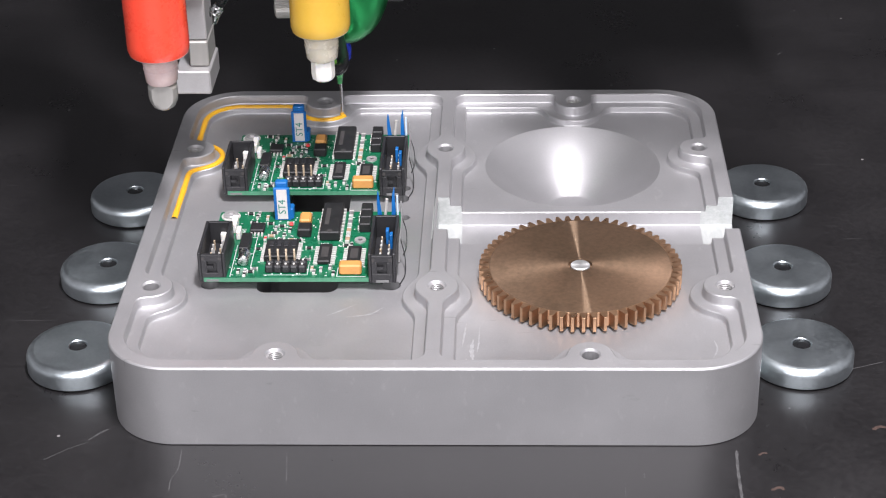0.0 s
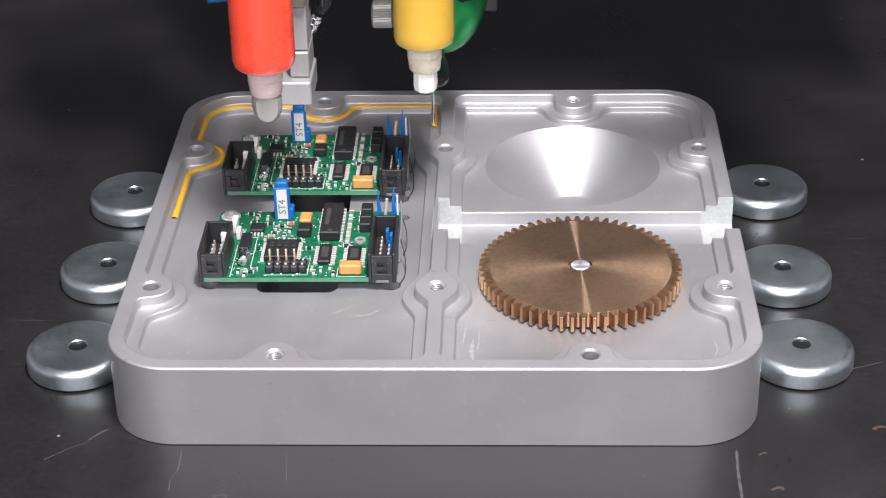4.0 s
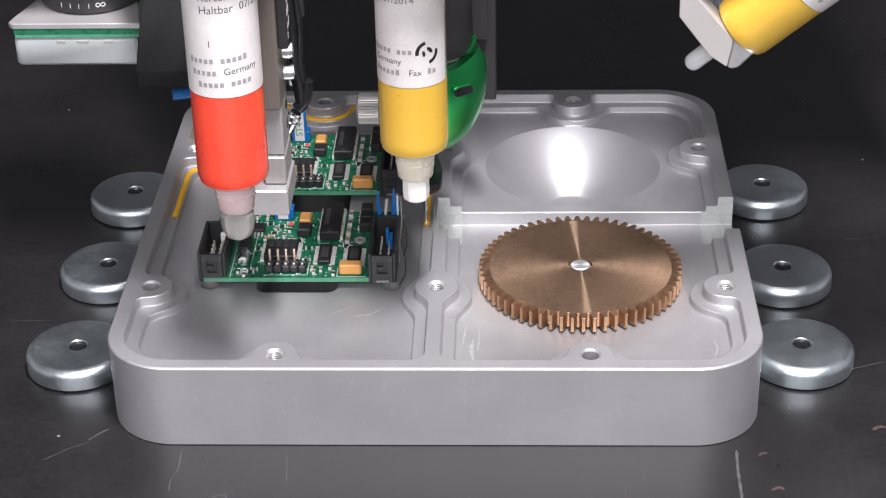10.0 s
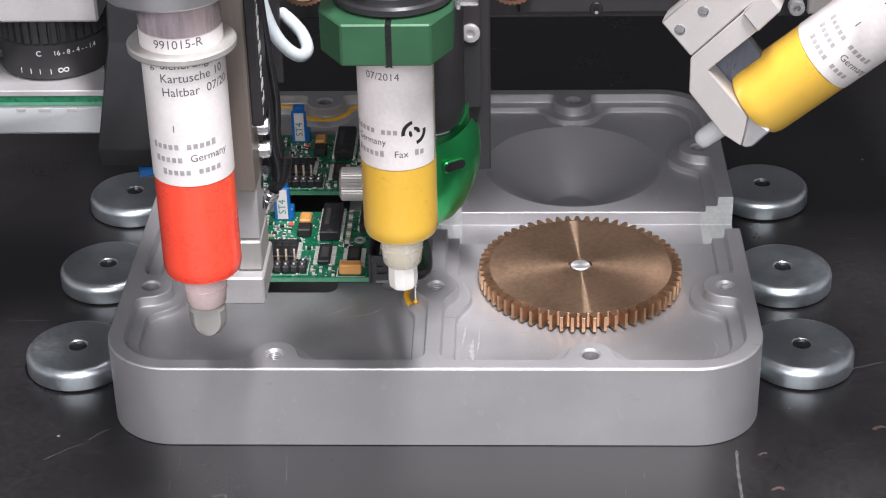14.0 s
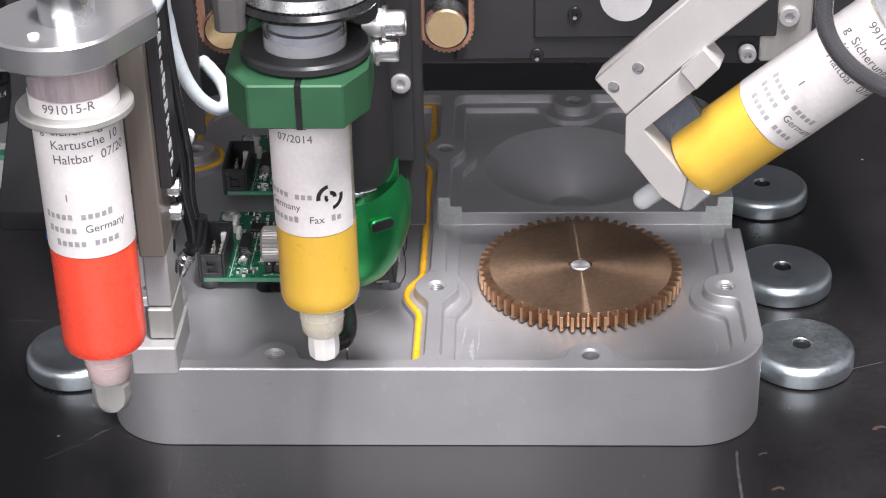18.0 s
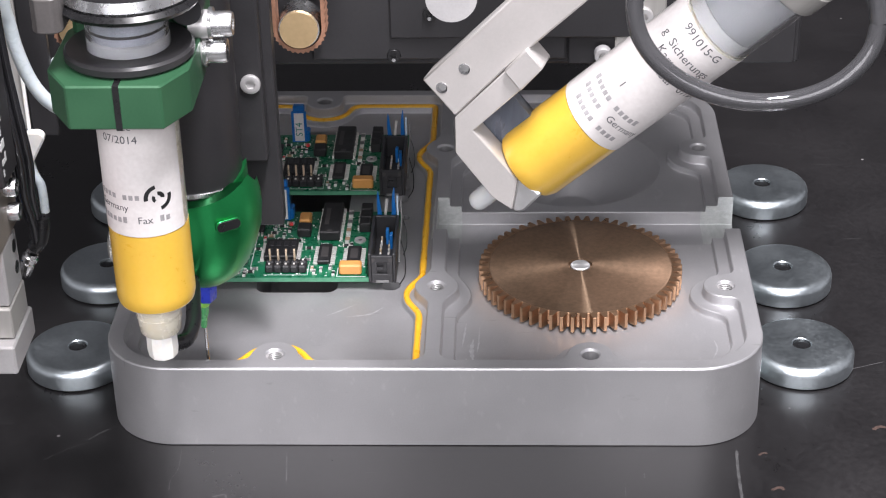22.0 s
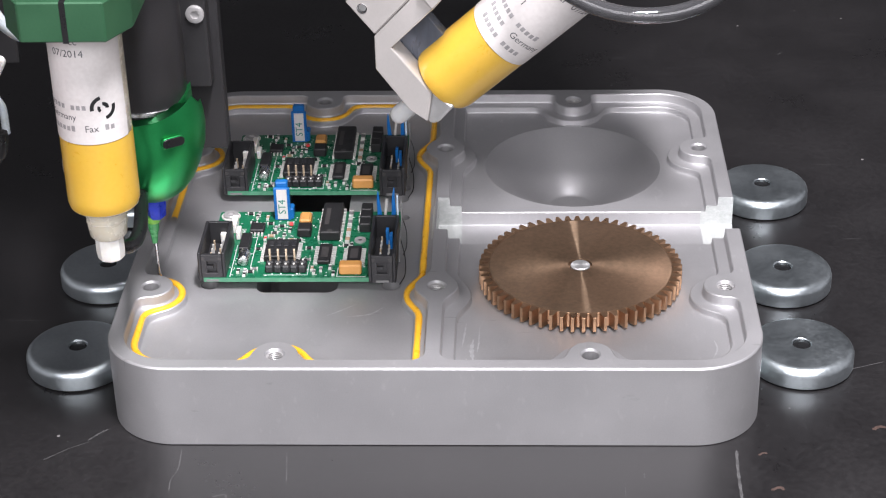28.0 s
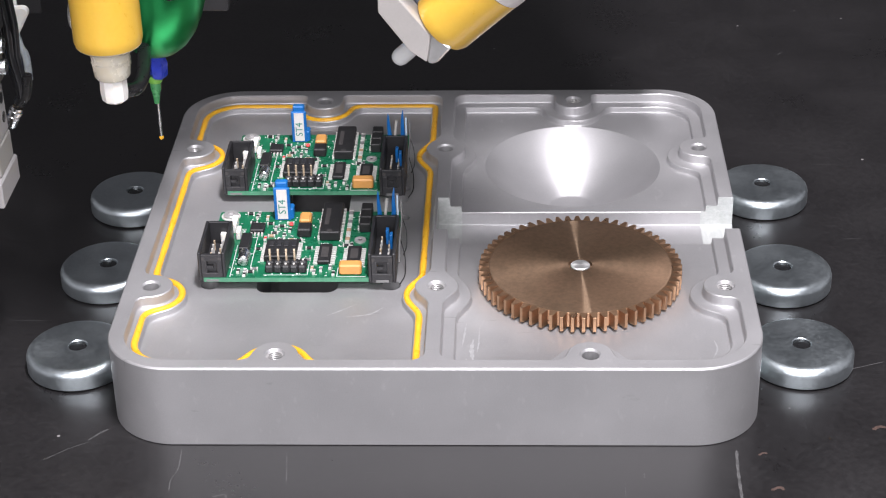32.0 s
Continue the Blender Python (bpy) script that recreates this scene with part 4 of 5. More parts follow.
print_line(yel, YA, 9.5, "cc", 2.7, -0.22, 108.0)
print_line(yel, YA, 9.5, "07/2014", 2.75, -0.78, 104.6)
print_digits(yel, YA, 9.5, -1.30, 0.14, 90.0)
print_line(yel, YA, 9.5, "Germany", 2.5, -1.22, 87.0)
print_digits(yel, YA, 9.5, -1.20, -0.24, 83.8)
print_line(yel, YA, 9.5, "Fax", 2.6, -0.05, 83.8)
print_digits(yel, YA, 9.5, 0.50, 0.88, 83.9)


def swirl():
    bm = bmesh.new()
    for a0, a1, r0, r1 in ((100, 190, 2.4, 3.4), (-80, 10, 2.4, 3.4), (-10, 95, 0.6, 1.6), (150, 230, 0.7, 1.5)):
        k = 10
        vs = [(bm.verts.new((r0 * math.cos(radians(a0 + (a1 - a0) * i / k)), r0 * math.sin(radians(a0 + (a1 - a0) * i / k)), 0.05)),
               bm.verts.new((r1 * math.cos(radians(a0 + (a1 - a0) * i / k)), r1 * math.sin(radians(a0 + (a1 - a0) * i / k)), 0.05))) for i in range(k + 1)]
        for a, b in zip(vs, vs[1:]):
            bm.faces.new((a[0], b[0], b[1], a[1]))
    return bm


part("label_mark", place(wrap(swirl(), 9.67, 0.50, 90.2), at(YA[0], YA[1], 0)), CHIP, yel, "round black printed mark of curved strokes")


def collar():
    pts = []
    for x, y in ((-10.6, -17.5), (10.6, -17.5), (15.6, -8), (15.6, 14), (10, 26), (-10, 26), (-16.4, 14), (-16.4, -8)):
        pts.append((YA[0] + x, YA[1] + y))
    me_bm = prism([(x - 1.0, y) for x, y in pts], 112.0, 122.6, 0.4)
    return me_bm


part("clamp_collar", collar(), GREEN_ANOD, VALVE, "dark green anodised clamp collar", 15)
# solid black box painted as the slit's shade; the collar is uncut
part("clamp_slit", box(YA[0] - 1.0, YA[0] + 0.4, YA[1] - 17.7, YA[1] - 9, 111.9, 122.7, 0), BLACK_RUBBER_SHADE, VALVE, "black strip drawn as the collar's shaded slit")
part("cartridge_flange", lathe([(9.6, 122.8), (14.2, 122.8), (14.8, 123.4), (14.8, 124.8), (14.2, 125.4), (9.6, 125.4), (9.6, 122.8)], 56, YA), BLACK_ANOD, VALVE, "black ring flange")
part("seal_ring", lathe([(9.0, 136.8), (14.4, 137.2), (15.4, 138.6), (14.8, 141), (9.0, 141.5), (9.0, 136.8)], 56, (YA[0] + 1, YA[1])), STEEL, VALVE, "bright steel cap ring")
part("cap_ring", lathe([(11, 135.6), (15.8, 135.8), (16.8, 137), (15.8, 138), (11, 137.6), (11, 135.6)], 56, (YA[0] + 1, YA[1])), BLACK_RUBBER_SHADE, VALVE, "black sealing ring")
part("cap_top", lathe([(0, 141), (15, 141), (15, 152), (0, 152)], 48, (YA[0] + 1, YA[1])), BLACK_ANOD, VALVE)
part("barrel_plug", lathe([(0, 121.4), (8.7, 121.4), (8.7, 127.4), (8.2, 127.8), (0, 127.8)], 40, YA), CLOUDY, VALVE, "milky plunger edge")
part("plunger", lathe([(0, 127.9), (8.4, 127.9), (8.4, 134.6), (7.6, 135.4), (0, 135.4)], 40, YA), SMOKY, VALVE, "smoky translucent plunger")
part("plunger_ring", lathe([(8.3, 129.6), (8.55, 129.7), (8.55, 130.3), (8.3, 130.4), (8.3, 129.6)], 40, YA), BLACK_RUBBER_SHADE, VALVE, "thin dark sealing ring")
# valve body
VA = (3.6, -10.0)
part("valve_body", lathe([(0, 64), (12.2, 64), (12.4, 64.6), (12.4, 132), (0, 132)], 56, VA), BLACK_ANOD, VALVE, "matt black valve cylinder")
part("body_ring", lathe([(12.3, 65.6), (12.75, 65.8), (12.75, 66.9), (12.3, 67.1), (12.3, 65.6)], 56, VA), STEEL, VALVE, "thin bright ring")


def shell():
    prof = [(0, 33.8), (3.0, 34.1), (6.2, 35.2), (9.2, 37.8), (11.7, 41.6), (13.5, 46.6), (14.7, 52), (15.2, 58), (15.2, 62), (14.9, 66), (14.4, 71), (13.9, 77), (12.9, 77), (12.8, 66.0), (12.5, 64.0), (0, 63.8)]
    bm = lathe(prof, 96)
    for v in bm.verts:
        v.co.x += 1.5 - 1.4 * max(0.0, (52 - v.co.z) / 20) - 1.2 * max(0.0, min(1.0, (v.co.z - 60) / 10))
    for co, no in (((0, -14, 64.6), (-0.12, -0.30, 1.0)), ((0, 1.2, 0), (0, 1, 0)), ((15.9, 0, 65), (0.93, 0.0, 0.37))):
        bmesh.ops.bisect_plane(bm, geom=bm.verts[:] + bm.edges[:] + bm.faces[:], plane_co=co, plane_no=no, clear_outer=True)
    bmesh.ops.holes_fill(bm, edges=[e for e in bm.edges if e.is_boundary])
    return place(bm, at(VA[0], VA[1], 0))


shell_ob = part("valve_shell", shell(), GREEN_GLOSS, VALVE, "glossy green rounded shell", 50)
slot = prism(rounded_rect(-3.3, 3.3, -1.3, 1.3, 1.25, 6), -0.6, 0.35, 0.05)
part("slot_rim", place(prism(rounded_rect(-3.6, 3.6, -1.65, 1.65, 1.55, 6), -0.6, 0.2, 0.12), at(13.3, -23.6, 58.6) @ at(0, 0, 0, 85, 0, 33)), GREEN_GLOSS, shell_ob, "bright edge of the slot")
# black piece in place of the slot's inner shade; the shell stays closed
part("shell_slot", place(slot, at(13.3, -23.6, 58.6) @ at(0, 0, 0, 85, 0, 33)), BLACK_RUBBER_SHADE, shell_ob, "black oblong piece for the dark of the slot")


def knurled_knob():
    n = 72
    bm = bmesh.new()
    prof = [(3.6, 0), (4.5, 0.6), (4.5, 6.6), (3.9, 7.2)]
    rings = []
    for k, (r, z) in enumerate(prof):
        rings.append([bm.verts.new(((r + (0.22 if (i % 2) == 0 and 0 < k < 3 else 0)) * math.cos(2 * math.pi * i / n), (r + (0.22 if (i % 2) == 0 and 0 < k < 3 else 0)) * math.sin(2 * math.pi * i / n), z)) for i in range(n)])
    for a, b in zip(rings, rings[1:]):
        for i in range(n):
            bm.faces.new((a[i], a[(i + 1) % n], b[(i + 1) % n], b[i]))
    bm.faces.new(rings[0])
    bm.faces.new(rings[-1])
    return bm


part("adjusting_knob", place(knurled_knob(), at(-11.4, -22.0, 52.2, 0, -90, 0)), ALU_BRUSHED, VALVE, "knurled grey metal knob")
part("knob_stem", place(lathe([(0, 0), (2, 0), (2, 9), (0, 9)], 16), at(-4.5, -21.5, 52.2, 0, -90, 0)), STEEL, VALVE)
hub = part("needle_hub", place(lathe([(0, 22.2), (2.1, 22.2), (2.8, 23.0), (3.1, 27.4), (2.6, 28.8), (2.2, 36), (0, 38)], 6), at(1.3, 0, 0, 3.0, 0.5, 0)), BLUE_HUB, VALVE, "blue plastic needle hub")
part("needle_sleeve", place(lathe([(0, 12.8), (0.85, 12.8), (1.3, 16.5), (1.7, 17.6), (1.8, 20.2), (0, 20.2)], 16), at(-0.6, 0, 0, 1.0, 1.6, 0)), GREEN_HUB, VALVE, "translucent green needle sleeve")
part("sleeve_collar", place(lathe([(0, 20.2), (2.0, 20.2), (2.35, 20.8), (2.2, 22.5), (0, 22.5)], 16), at(-0.6, 0, 0, 1.0, 1.6, 0)), LIME_HUB, VALVE, "lime green sleeve collar")
part("needle", lathe([(0, 0.25), (0.5, 0.25), (0.5, 13.4), (0, 13.4)], 14), STEEL, VALVE, "thin steel needle")
part("needle_drop", lathe([(0, -0.15), (0.5, 0.0), (0.78, 0.5), (0.6, 1.1), (0, 1.35)], 14), BEAD, VALVE, "drop of yellow sealant")
part("feed_hose", tube([(2.6, -57, 43.4), (5.4, -53, 42.4), (5.6, -44, 41.6), (3.8, -32, 41.0), (1.8, -20, 41)], 2.0, 14, 8), BLACK_RUBBER_SHADE, VALVE, "black curved feed hose")
# carrier plates behind the valve
plate = part("carrier_plate", box(-12, 22.8, 12.0, 18.0, 38.6, 150, 0.5), BLACK_ANOD, VALVE, "black carrier plate")
part("carrier_block", box(8.0, 20.4, 5.8, 12.0, 62, 150, 0.5), BLACK_ANOD, VALVE, "black clamp block")
part("plate_screw", place(screw_head(2.7, 1.0), at(17.4, 5.8, 85.4, 90)), ALU, plate, "socket screw")
for xx, zz in ((16.3, 118.4), (18.0, 125.0)):
    part("clamp_screw", place(screw_head(3.05, 4.5), at(xx, -47, zz, 0, 90, 0)), STEEL, VALVE, "bright socket head screw")
    part("clamp_washer", place(lathe([(0, 0), (4.0, 0), (4.0, 0.9), (0, 0.9)], 28), at(xx - 0.9, -47, zz, 0, 90, 0)), STEEL, VALVE)
    part("clamp_boss", place(lathe([(0, 0), (3.4, 0), (3.4, 4.6), (0, 4.6)], 28), at(xx - 5.5, -47, zz, 0, 90, 0)), ALU, VALVE)
part("collar_ear", box(-15.4, 14.8, -46, -30, 112.6, 133, 1.2), GREEN_ANOD, VALVE, "dark green clamp body")
part("cap_lug", prism(rounded_rect(-18.0, -11.0, -72, -60, 2.6, 6), 133.2, 141.4, 0.8), DARK_GREY, VALVE, "dark grey moulded lug of the cap")
part("cap_nut", place(lathe([(0, 0), (3.2, 0), (3.6, 0.5), (3.6, 7), (0, 7)], 28), at(13.1, -47, 131.2, 90)), BLACK_PLASTIC, VALVE, "round black cap nut")

def red_cap():
    bm = lathe([(0, 43.6), (1.8, 43.9), (3.4, 45.0), (4.3, 46.8), (4.6, 48.6), (4.6, 51.6), (3.4, 53.2), (3.0, 53.4), (3.0, 55), (0, 55)], 40)
    for side in (-1, 1):
        r = bmesh.ops.bisect_plane(bm, geom=bm.verts[:] + bm.edges[:] + bm.faces[:], plane_co=(0, side * 3.3, 0), plane_no=(0, side, 0), clear_outer=True)
        bmesh.ops.holes_fill(bm, edges=[e for e in bm.edges if e.is_boundary])
    return place(bm, at(RA[0], RA[1], 0, 0, 0, 6))


# red cartridge
RA = (-46.7, -85.5)
red = cartridge(HEAD, "red_cartridge", RA, 62.6, 90.0, (90.2, 127.5), 133, RED_FLUID, "opaque red adhesive", 5.3, 9.5, PINKISH)
part("tip_cap", red_cap(), ALU_BRUSHED, red, "grey metal tip cap with flat sides")
print_line(red, RA, 9.5, "991015-R", 3.0, -0.53, 124.9, 0.04)
print_line(red, RA, 9.5, "g  Sicherungs", 3.0, -0.72, 119.8, 0.05)
print_line(red, RA, 9.5, "Kartusche 10", 3.0, -0.45, 116.6, 0.05)
print_line(red, RA, 9.5, "Haltbar  07/20", 3.0, -0.43, 113.2, 0.05)
print_line(red, RA, 9.5, "1", 2.6, -0.28, 104.2)
print_digits(red, RA, 9.5, -0.86, 1.16, 99.4, 0.05)
print_digits(red, RA, 9.5, -0.80, 0.02, 96.1, 0.05)
print_line(red, RA, 9.5, "Germany", 2.6, 0.12, 96.6, 0.05)
print_digits(red, RA, 9.5, -0.62, 1.06, 92.9, 0.05)
part("holder_ring", lathe([(9.8, 121.8), (12.2, 121.8), (12.6, 122.2), (12.6, 123.4), (12.2, 123.8), (9.8, 123.8), (9.8, 121.8)], 48, RA), ALU_BRUSHED, HEAD, "grey flange ring")
part("barrel_plug", lathe([(0, 127.6), (9.3, 127.6), (9.3, 135.3), (0, 135.3)], 40, RA), ROSY, HEAD, "rosy translucent barrel end")


def lid():
    pts = []
    for i in range(25):
        a = radians(100 + 220 * i / 24)
        pts.append((RA[0] - 3 + 15.5 * math.cos(a), RA[1] + 2 + 15.5 * math.sin(a)))
    pts += [(RA[0] + 17, RA[1] + 8), (RA[0] + 15, RA[1] + 17), (RA[0] + 8, RA[1] + 19)]
    return prism([(x + 1, y) for x, y in pts], 135.2, 141.6, 0.6)


part("cartridge_lid", lid(), SATIN, HEAD, "bright turned aluminium lid plate")
part("lid_boss", lathe([(0, 141.5), (6, 141.5), (6, 152), (0, 152)], 32, (RA[0], RA[1] + 3)), STEEL, HEAD)
part("lid_dimple", lathe([(0, 141.6), (1.2, 141.6), (1.2, 142.1), (0, 142.2)], 16, (RA[0] - 5, RA[1] - 7)), WHITE_PLASTIC, HEAD)
# slide beside the red cartridge
slide = part("slide_plate", box(-42.6, -36.4, -60, -40, 70, 160, 0.4), BROWN_STEEL, HEAD, "brown-grey brushed metal slide plate")
part("slide_rail", box(-36.4, -33.6, -57, -44, 87, 160, 0.4), BLACK_ANOD, HEAD, "black slide rail")
rng = random.Random(2)
letters = bmesh.new()
for i in range(15):
    zz = 89 + i * 3.4 + rng.uniform(0, 0.7)
    for k in range(rng.randint(1, 3)):
        letters = join(letters, box(-33.58, -33.5, -55.7 + k * 1.3, -54.9 + k * 1.3 + rng.uniform(0, 0.4), zz, zz + rng.uniform(1.2, 2.4), 0))
part("rail_print", letters, WHITE_INK, HEAD, "column of white print on the rail")
part("slide_block", box(-42.6, -36.6, -57.4, -44, 54.6, 69.8, 0.4), ALU, HEAD, "bright aluminium slide block")
part("slide_block", box(-42.6, -36.4, -58.4, -43.4, 45.8, 54.4, 0.4), ALU_BRUSHED, HEAD, "grey aluminium slide block")
part("slide_foot", box(-47.2, -35.8, -62, -42, 37.5, 45.6, 0.5), ALU, HEAD, "bright aluminium foot")
for zz in (60, 66):
    # thin black discs laid on the block as the shade of drilled holes
    part("block_hole", place(lathe([(0, 0), (1.7, 0), (1.7, 0.1), (0, 0.1)], 20), at(-36.6, -47, zz, 0, 90, 0)), BLACK_RUBBER_SHADE, HEAD)
for yy, zz in ((-47, 82.4), (-47, 75.7)):
    part("slide_screw", place(screw_head(2.4, 5.0), at(-38.6, yy, zz, 0, 90, 0)), STEEL, HEAD, "bright socket head screw")
for dx, dy, r in ((0, 0, 1.25), (1.9, 1.2, 1.1), (-2.4, 1.5, 1.2)):
    part("black_cable", tube([(-37.6 + dx, -38 + dy, 165), (-37.2 + dx, -38 + dy, 120), (-35.9 + dx, -38 + dy, 100), (-34.6 + dx, -38 + dy, 85), (-34.6 + dx * 0.8, -38 + dy, 75), (-33.4 + dx * 0.5, -38 + dy, 67), (-33.4 + dx * 0.3, -37.5 + dy, 61)], r, 14, 8), CABLE_BLACK, HEAD, "glossy black cable")
part("cream_tube", tube([(-44, -2, 80), (-41.6, -4, 65), (-39.9, -4, 60), (-39.8, -4, 52)], 1.2, 12, 8), WIRE_WHITE, HEAD, "cream plastic tube behind the cables")
part("cable_boot", tube([(-31.4, -37, 68.6), (-31.6, -37, 66.2), (-32.5, -37, 62.2), (-34.5, -37, 59.6)], 1.9, 16, 8), BLACK_RUBBER_SHADE, HEAD, "black rubber cable boot")
part("hose_fitting", place(lathe([(0, 0), (1.7, 0), (1.9, 0.3), (1.9, 3.6), (1.6, 3.9), (1.6, 4.3), (2.1, 4.5), (2.1, 5.6), (1.7, 5.9), (1.7, 6.8), (0, 6.8)], 28), at(-38.2, -37, 52.2) @ at(0, 0, 0, 0, 27, 0)), STEEL, HEAD, "bright metal hose fitting")
part("cable_strip", box(-47.0, -41.3, -1.6, -0.4, 76, 135, 0.2), ALU_BRUSHED, HEAD, "grey metal strip behind the cables")
part("strip_edge", box(-41.9, -41.0, -2.6, -1.7, 76, 95, 0.2), WHITE_PLASTIC, HEAD, "white plastic edge strip")
part("back_panel", box(-43.6, -36.4, 8, 10, 69, 120, 0.3), BLACK_ANOD, HEAD, "narrow black panel")
part("air_tube", tube([(-41, -74, 136.2), (-38, -72, 135.8), (-33.9, -72, 137), (-30, -70, 140.5), (-27, -66, 150)], 1.85, 14, 8), WIRE_WHITE, HEAD, "pale plastic air tube")
part("air_tube", tube([(-38, -22, 142), (-39.0, -18, 119.4), (-38.8, -16, 112.4), (-38.0, -15, 104.2), (-35.9, -14, 95.8), (-32.8, -13, 89.8), (-29.0, -11, 86.0), (-27.4, -6, 85.8), (-29.5, 2, 86.9), (-33.3, 10, 87.3), (-36.6, 16, 87.3)], 1.8, 14, 8), WIRE_WHITE, HEAD, "pale plastic air tube with a curled end")
part("strip_end", place(prism([(-41.9, 76.6), (-38.2, 76.8), (-37.0, 75.8), (-37.0, 74.4), (-41.4, 66.6), (-42.2, 67.2)], 0, 2.6, 0.5), at(0, -3, 0, 90)), WHITE_PLASTIC, HEAD, "white plastic strip end")
# black bracket and inspection camera; scaled back behind the slide to fit the view
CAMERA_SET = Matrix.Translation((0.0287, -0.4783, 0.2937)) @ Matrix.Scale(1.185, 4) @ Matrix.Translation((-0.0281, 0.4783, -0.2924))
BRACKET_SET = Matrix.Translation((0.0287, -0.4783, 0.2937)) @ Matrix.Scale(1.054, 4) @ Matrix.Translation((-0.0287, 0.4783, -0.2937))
bm = prism([(-76, 85.5), (-76, 90.5), (-53, 108.5), (-36, 160), (-22, 160), (-22, 85.5)], 0, 15, 0.4)
bracket = part("camera_bracket", place(bm, at(-71.6, 0, 0) @ Matrix(((0, 0, 1, 0), (1, 0, 0, 0), (0, 1, 0, 0), (0, 0, 0, 1)))), BLACK_PAINT, HEAD, "black sloping bracket")
blue_hose = part("blue_hose", tube([(-65.2, -62, 76.9), (-62, -61, 76.8), (-55, -58, 76.4), (-46, -54, 76), (-41, -52, 76)], 1.45, 14, 6), BLUE, HEAD, "short blue plastic hose")
LA = (-84.0, -58.0)
lens = part("lens_barrel", lathe([(0, 105.1), (12.4, 105.1), (13.2, 105.5), (13.7, 106.4), (13.7, 114.4), (13.1, 114.8), (13.1, 124.4), (0, 124.4)], 64, LA), BLACK_ANOD, HEAD, "black camera lens barrel")


def knurl_ring():
    n = 40
    bm = bmesh.new()
    rings = []
    for z in (115.2, 115.7, 120.8, 121.3):
        ring = []
        for i in range(n):
            for f, r in ((0.0, 13.3), (0.28, 13.3), (0.36, 14.1), (0.92, 14.1)):
                a = 2 * math.pi * (i + f) / n
                ring.append(bm.verts.new((LA[0] + r * math.cos(a), LA[1] + r * math.sin(a), z)))
        rings.append(ring)
    for a, b in zip(rings, rings[1:]):
        for i in range(len(a)):
            bm.faces.new((a[i], a[(i + 1) % len(a)], b[(i + 1) % len(a)], b[i]))
    bm.faces.new(rings[0])
    bm.faces.new(rings[-1])
    return bm


part("lock_screw", place(lathe([(0, 0), (1.3, 0), (1.3, 1.6), (2.2, 1.8), (2.2, 4.6), (1.8, 5.0), (0, 5.0)], 20), at(LA[0] - 11.6, LA[1] - 6.9, 110.2) @ at(0, 0, 0, 90, 0, -59)), BLACK_PLASTIC, lens, "small black lock screw")
part("focus_ring", knurl_ring(), BLACK_ANOD, lens, "ribbed black focus ring", 20)
for text, turn, z, s in (("C", -0.10, 111.9, 1.9), ("16 - 8 - 4 - - 1.4", 0.20, 111.9, 1.75), ("I", -0.44, 107.2, 1.9), ("I", -0.25, 107.2, 1.9), ("I", -0.08, 107.2, 1.9), ("I", 0.11, 107.2, 1.9), ("\u221e", 0.24, 107.0, 3.2)):
    part("lens_print", place(wrap(lettering(text, s, 0.05), 13.72, turn, z), at(LA[0], LA[1], 0)), WHITE_INK, lens, "white aperture scale")
mount = part("lens_mount", box(-104, -68.5, -75, -40, 121.9, 131.6, 0.6), ALU, HEAD, "bright aluminium lens mount")
# dark sliver set into the solid mount as the shade of a gap
mount_gap = part("mount_gap", box(-92.6, -91.8, -75.1, -60, 122.1, 131.4, 0), BLACK_RUBBER_SHADE, HEAD)
camera_body = part("camera_body", box(-102, -70, -72, -42, 131.6, 160, 1.0), BLACK_ANOD, HEAD, "black camera body")
ringp = part("light_plate", prism([(-101.6, -76.5), (-68.4, -76.5), (-72.4, -58), (-73, -46), (-95, -46), (-102.4, -72.6), (-102.9, -75.3)], 103.5, 105.1, 0.25), ALU, HEAD, "satin aluminium light ring plate")
part("light_board", prism([(-101.6, -76.2), (-68.8, -76.2), (-73, -56), (-73, -46), (-95, -46), (-101.8, -74)], 102.0, 103.4, 0.1), PCB_GREEN, ringp, "green board edge")
part("board_edge", prism([(-101.4, -76.1), (-68.9, -76.1), (-73, -56), (-73, -46), (-95, -46), (-101.6, -74)], 100.9, 101.95, 0.1), FR4, ringp, "pale green board edge")
part("light_diffuser", prism([(-101.3, -75.9), (-69.6, -75.9), (-73.4, -58), (-73.4, -46), (-95, -46), (-101.2, -70), (-102.3, -74.2)], 93.0, 100.85, 0.8), DIFFUSER, ringp, "frosted grey diffuser")
for x, w in ((-89.6, 1.1), (-83.8, 1.5), (-77.2, 1.2)):
    part("light_chip", box(x - w, x + w, -76.05, -75.7, 99.5, 100.3, 0.1), ALU, ringp, "small pale light chip, unlit")
# both sets grow about the eye point, so their outlines in view stay put
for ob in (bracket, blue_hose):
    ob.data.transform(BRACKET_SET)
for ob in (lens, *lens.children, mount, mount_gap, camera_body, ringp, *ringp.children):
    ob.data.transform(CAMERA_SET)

# tilted yellow cartridge on its fork; built upright, then leaned over
FORK = at(74.0, -50.0, 0) @ at(0, 0, 0, 0, 0, -16.0)
LEAN = FORK @ at(15.0, 8.4, 87.9) @ at(0, 0, 0, 0, 90 - 43.2, 0)
tc_, TR = (0.0, 0.0), 9.6
tilt = cartridge(HEAD, "tilted_cartridge", tc_, 0.0, 22.0, (22.2, 59.6), 78, YELLOW_FLUID, "opaque yellow adhesive", 5.0, TR, YELLOW_FLUID)
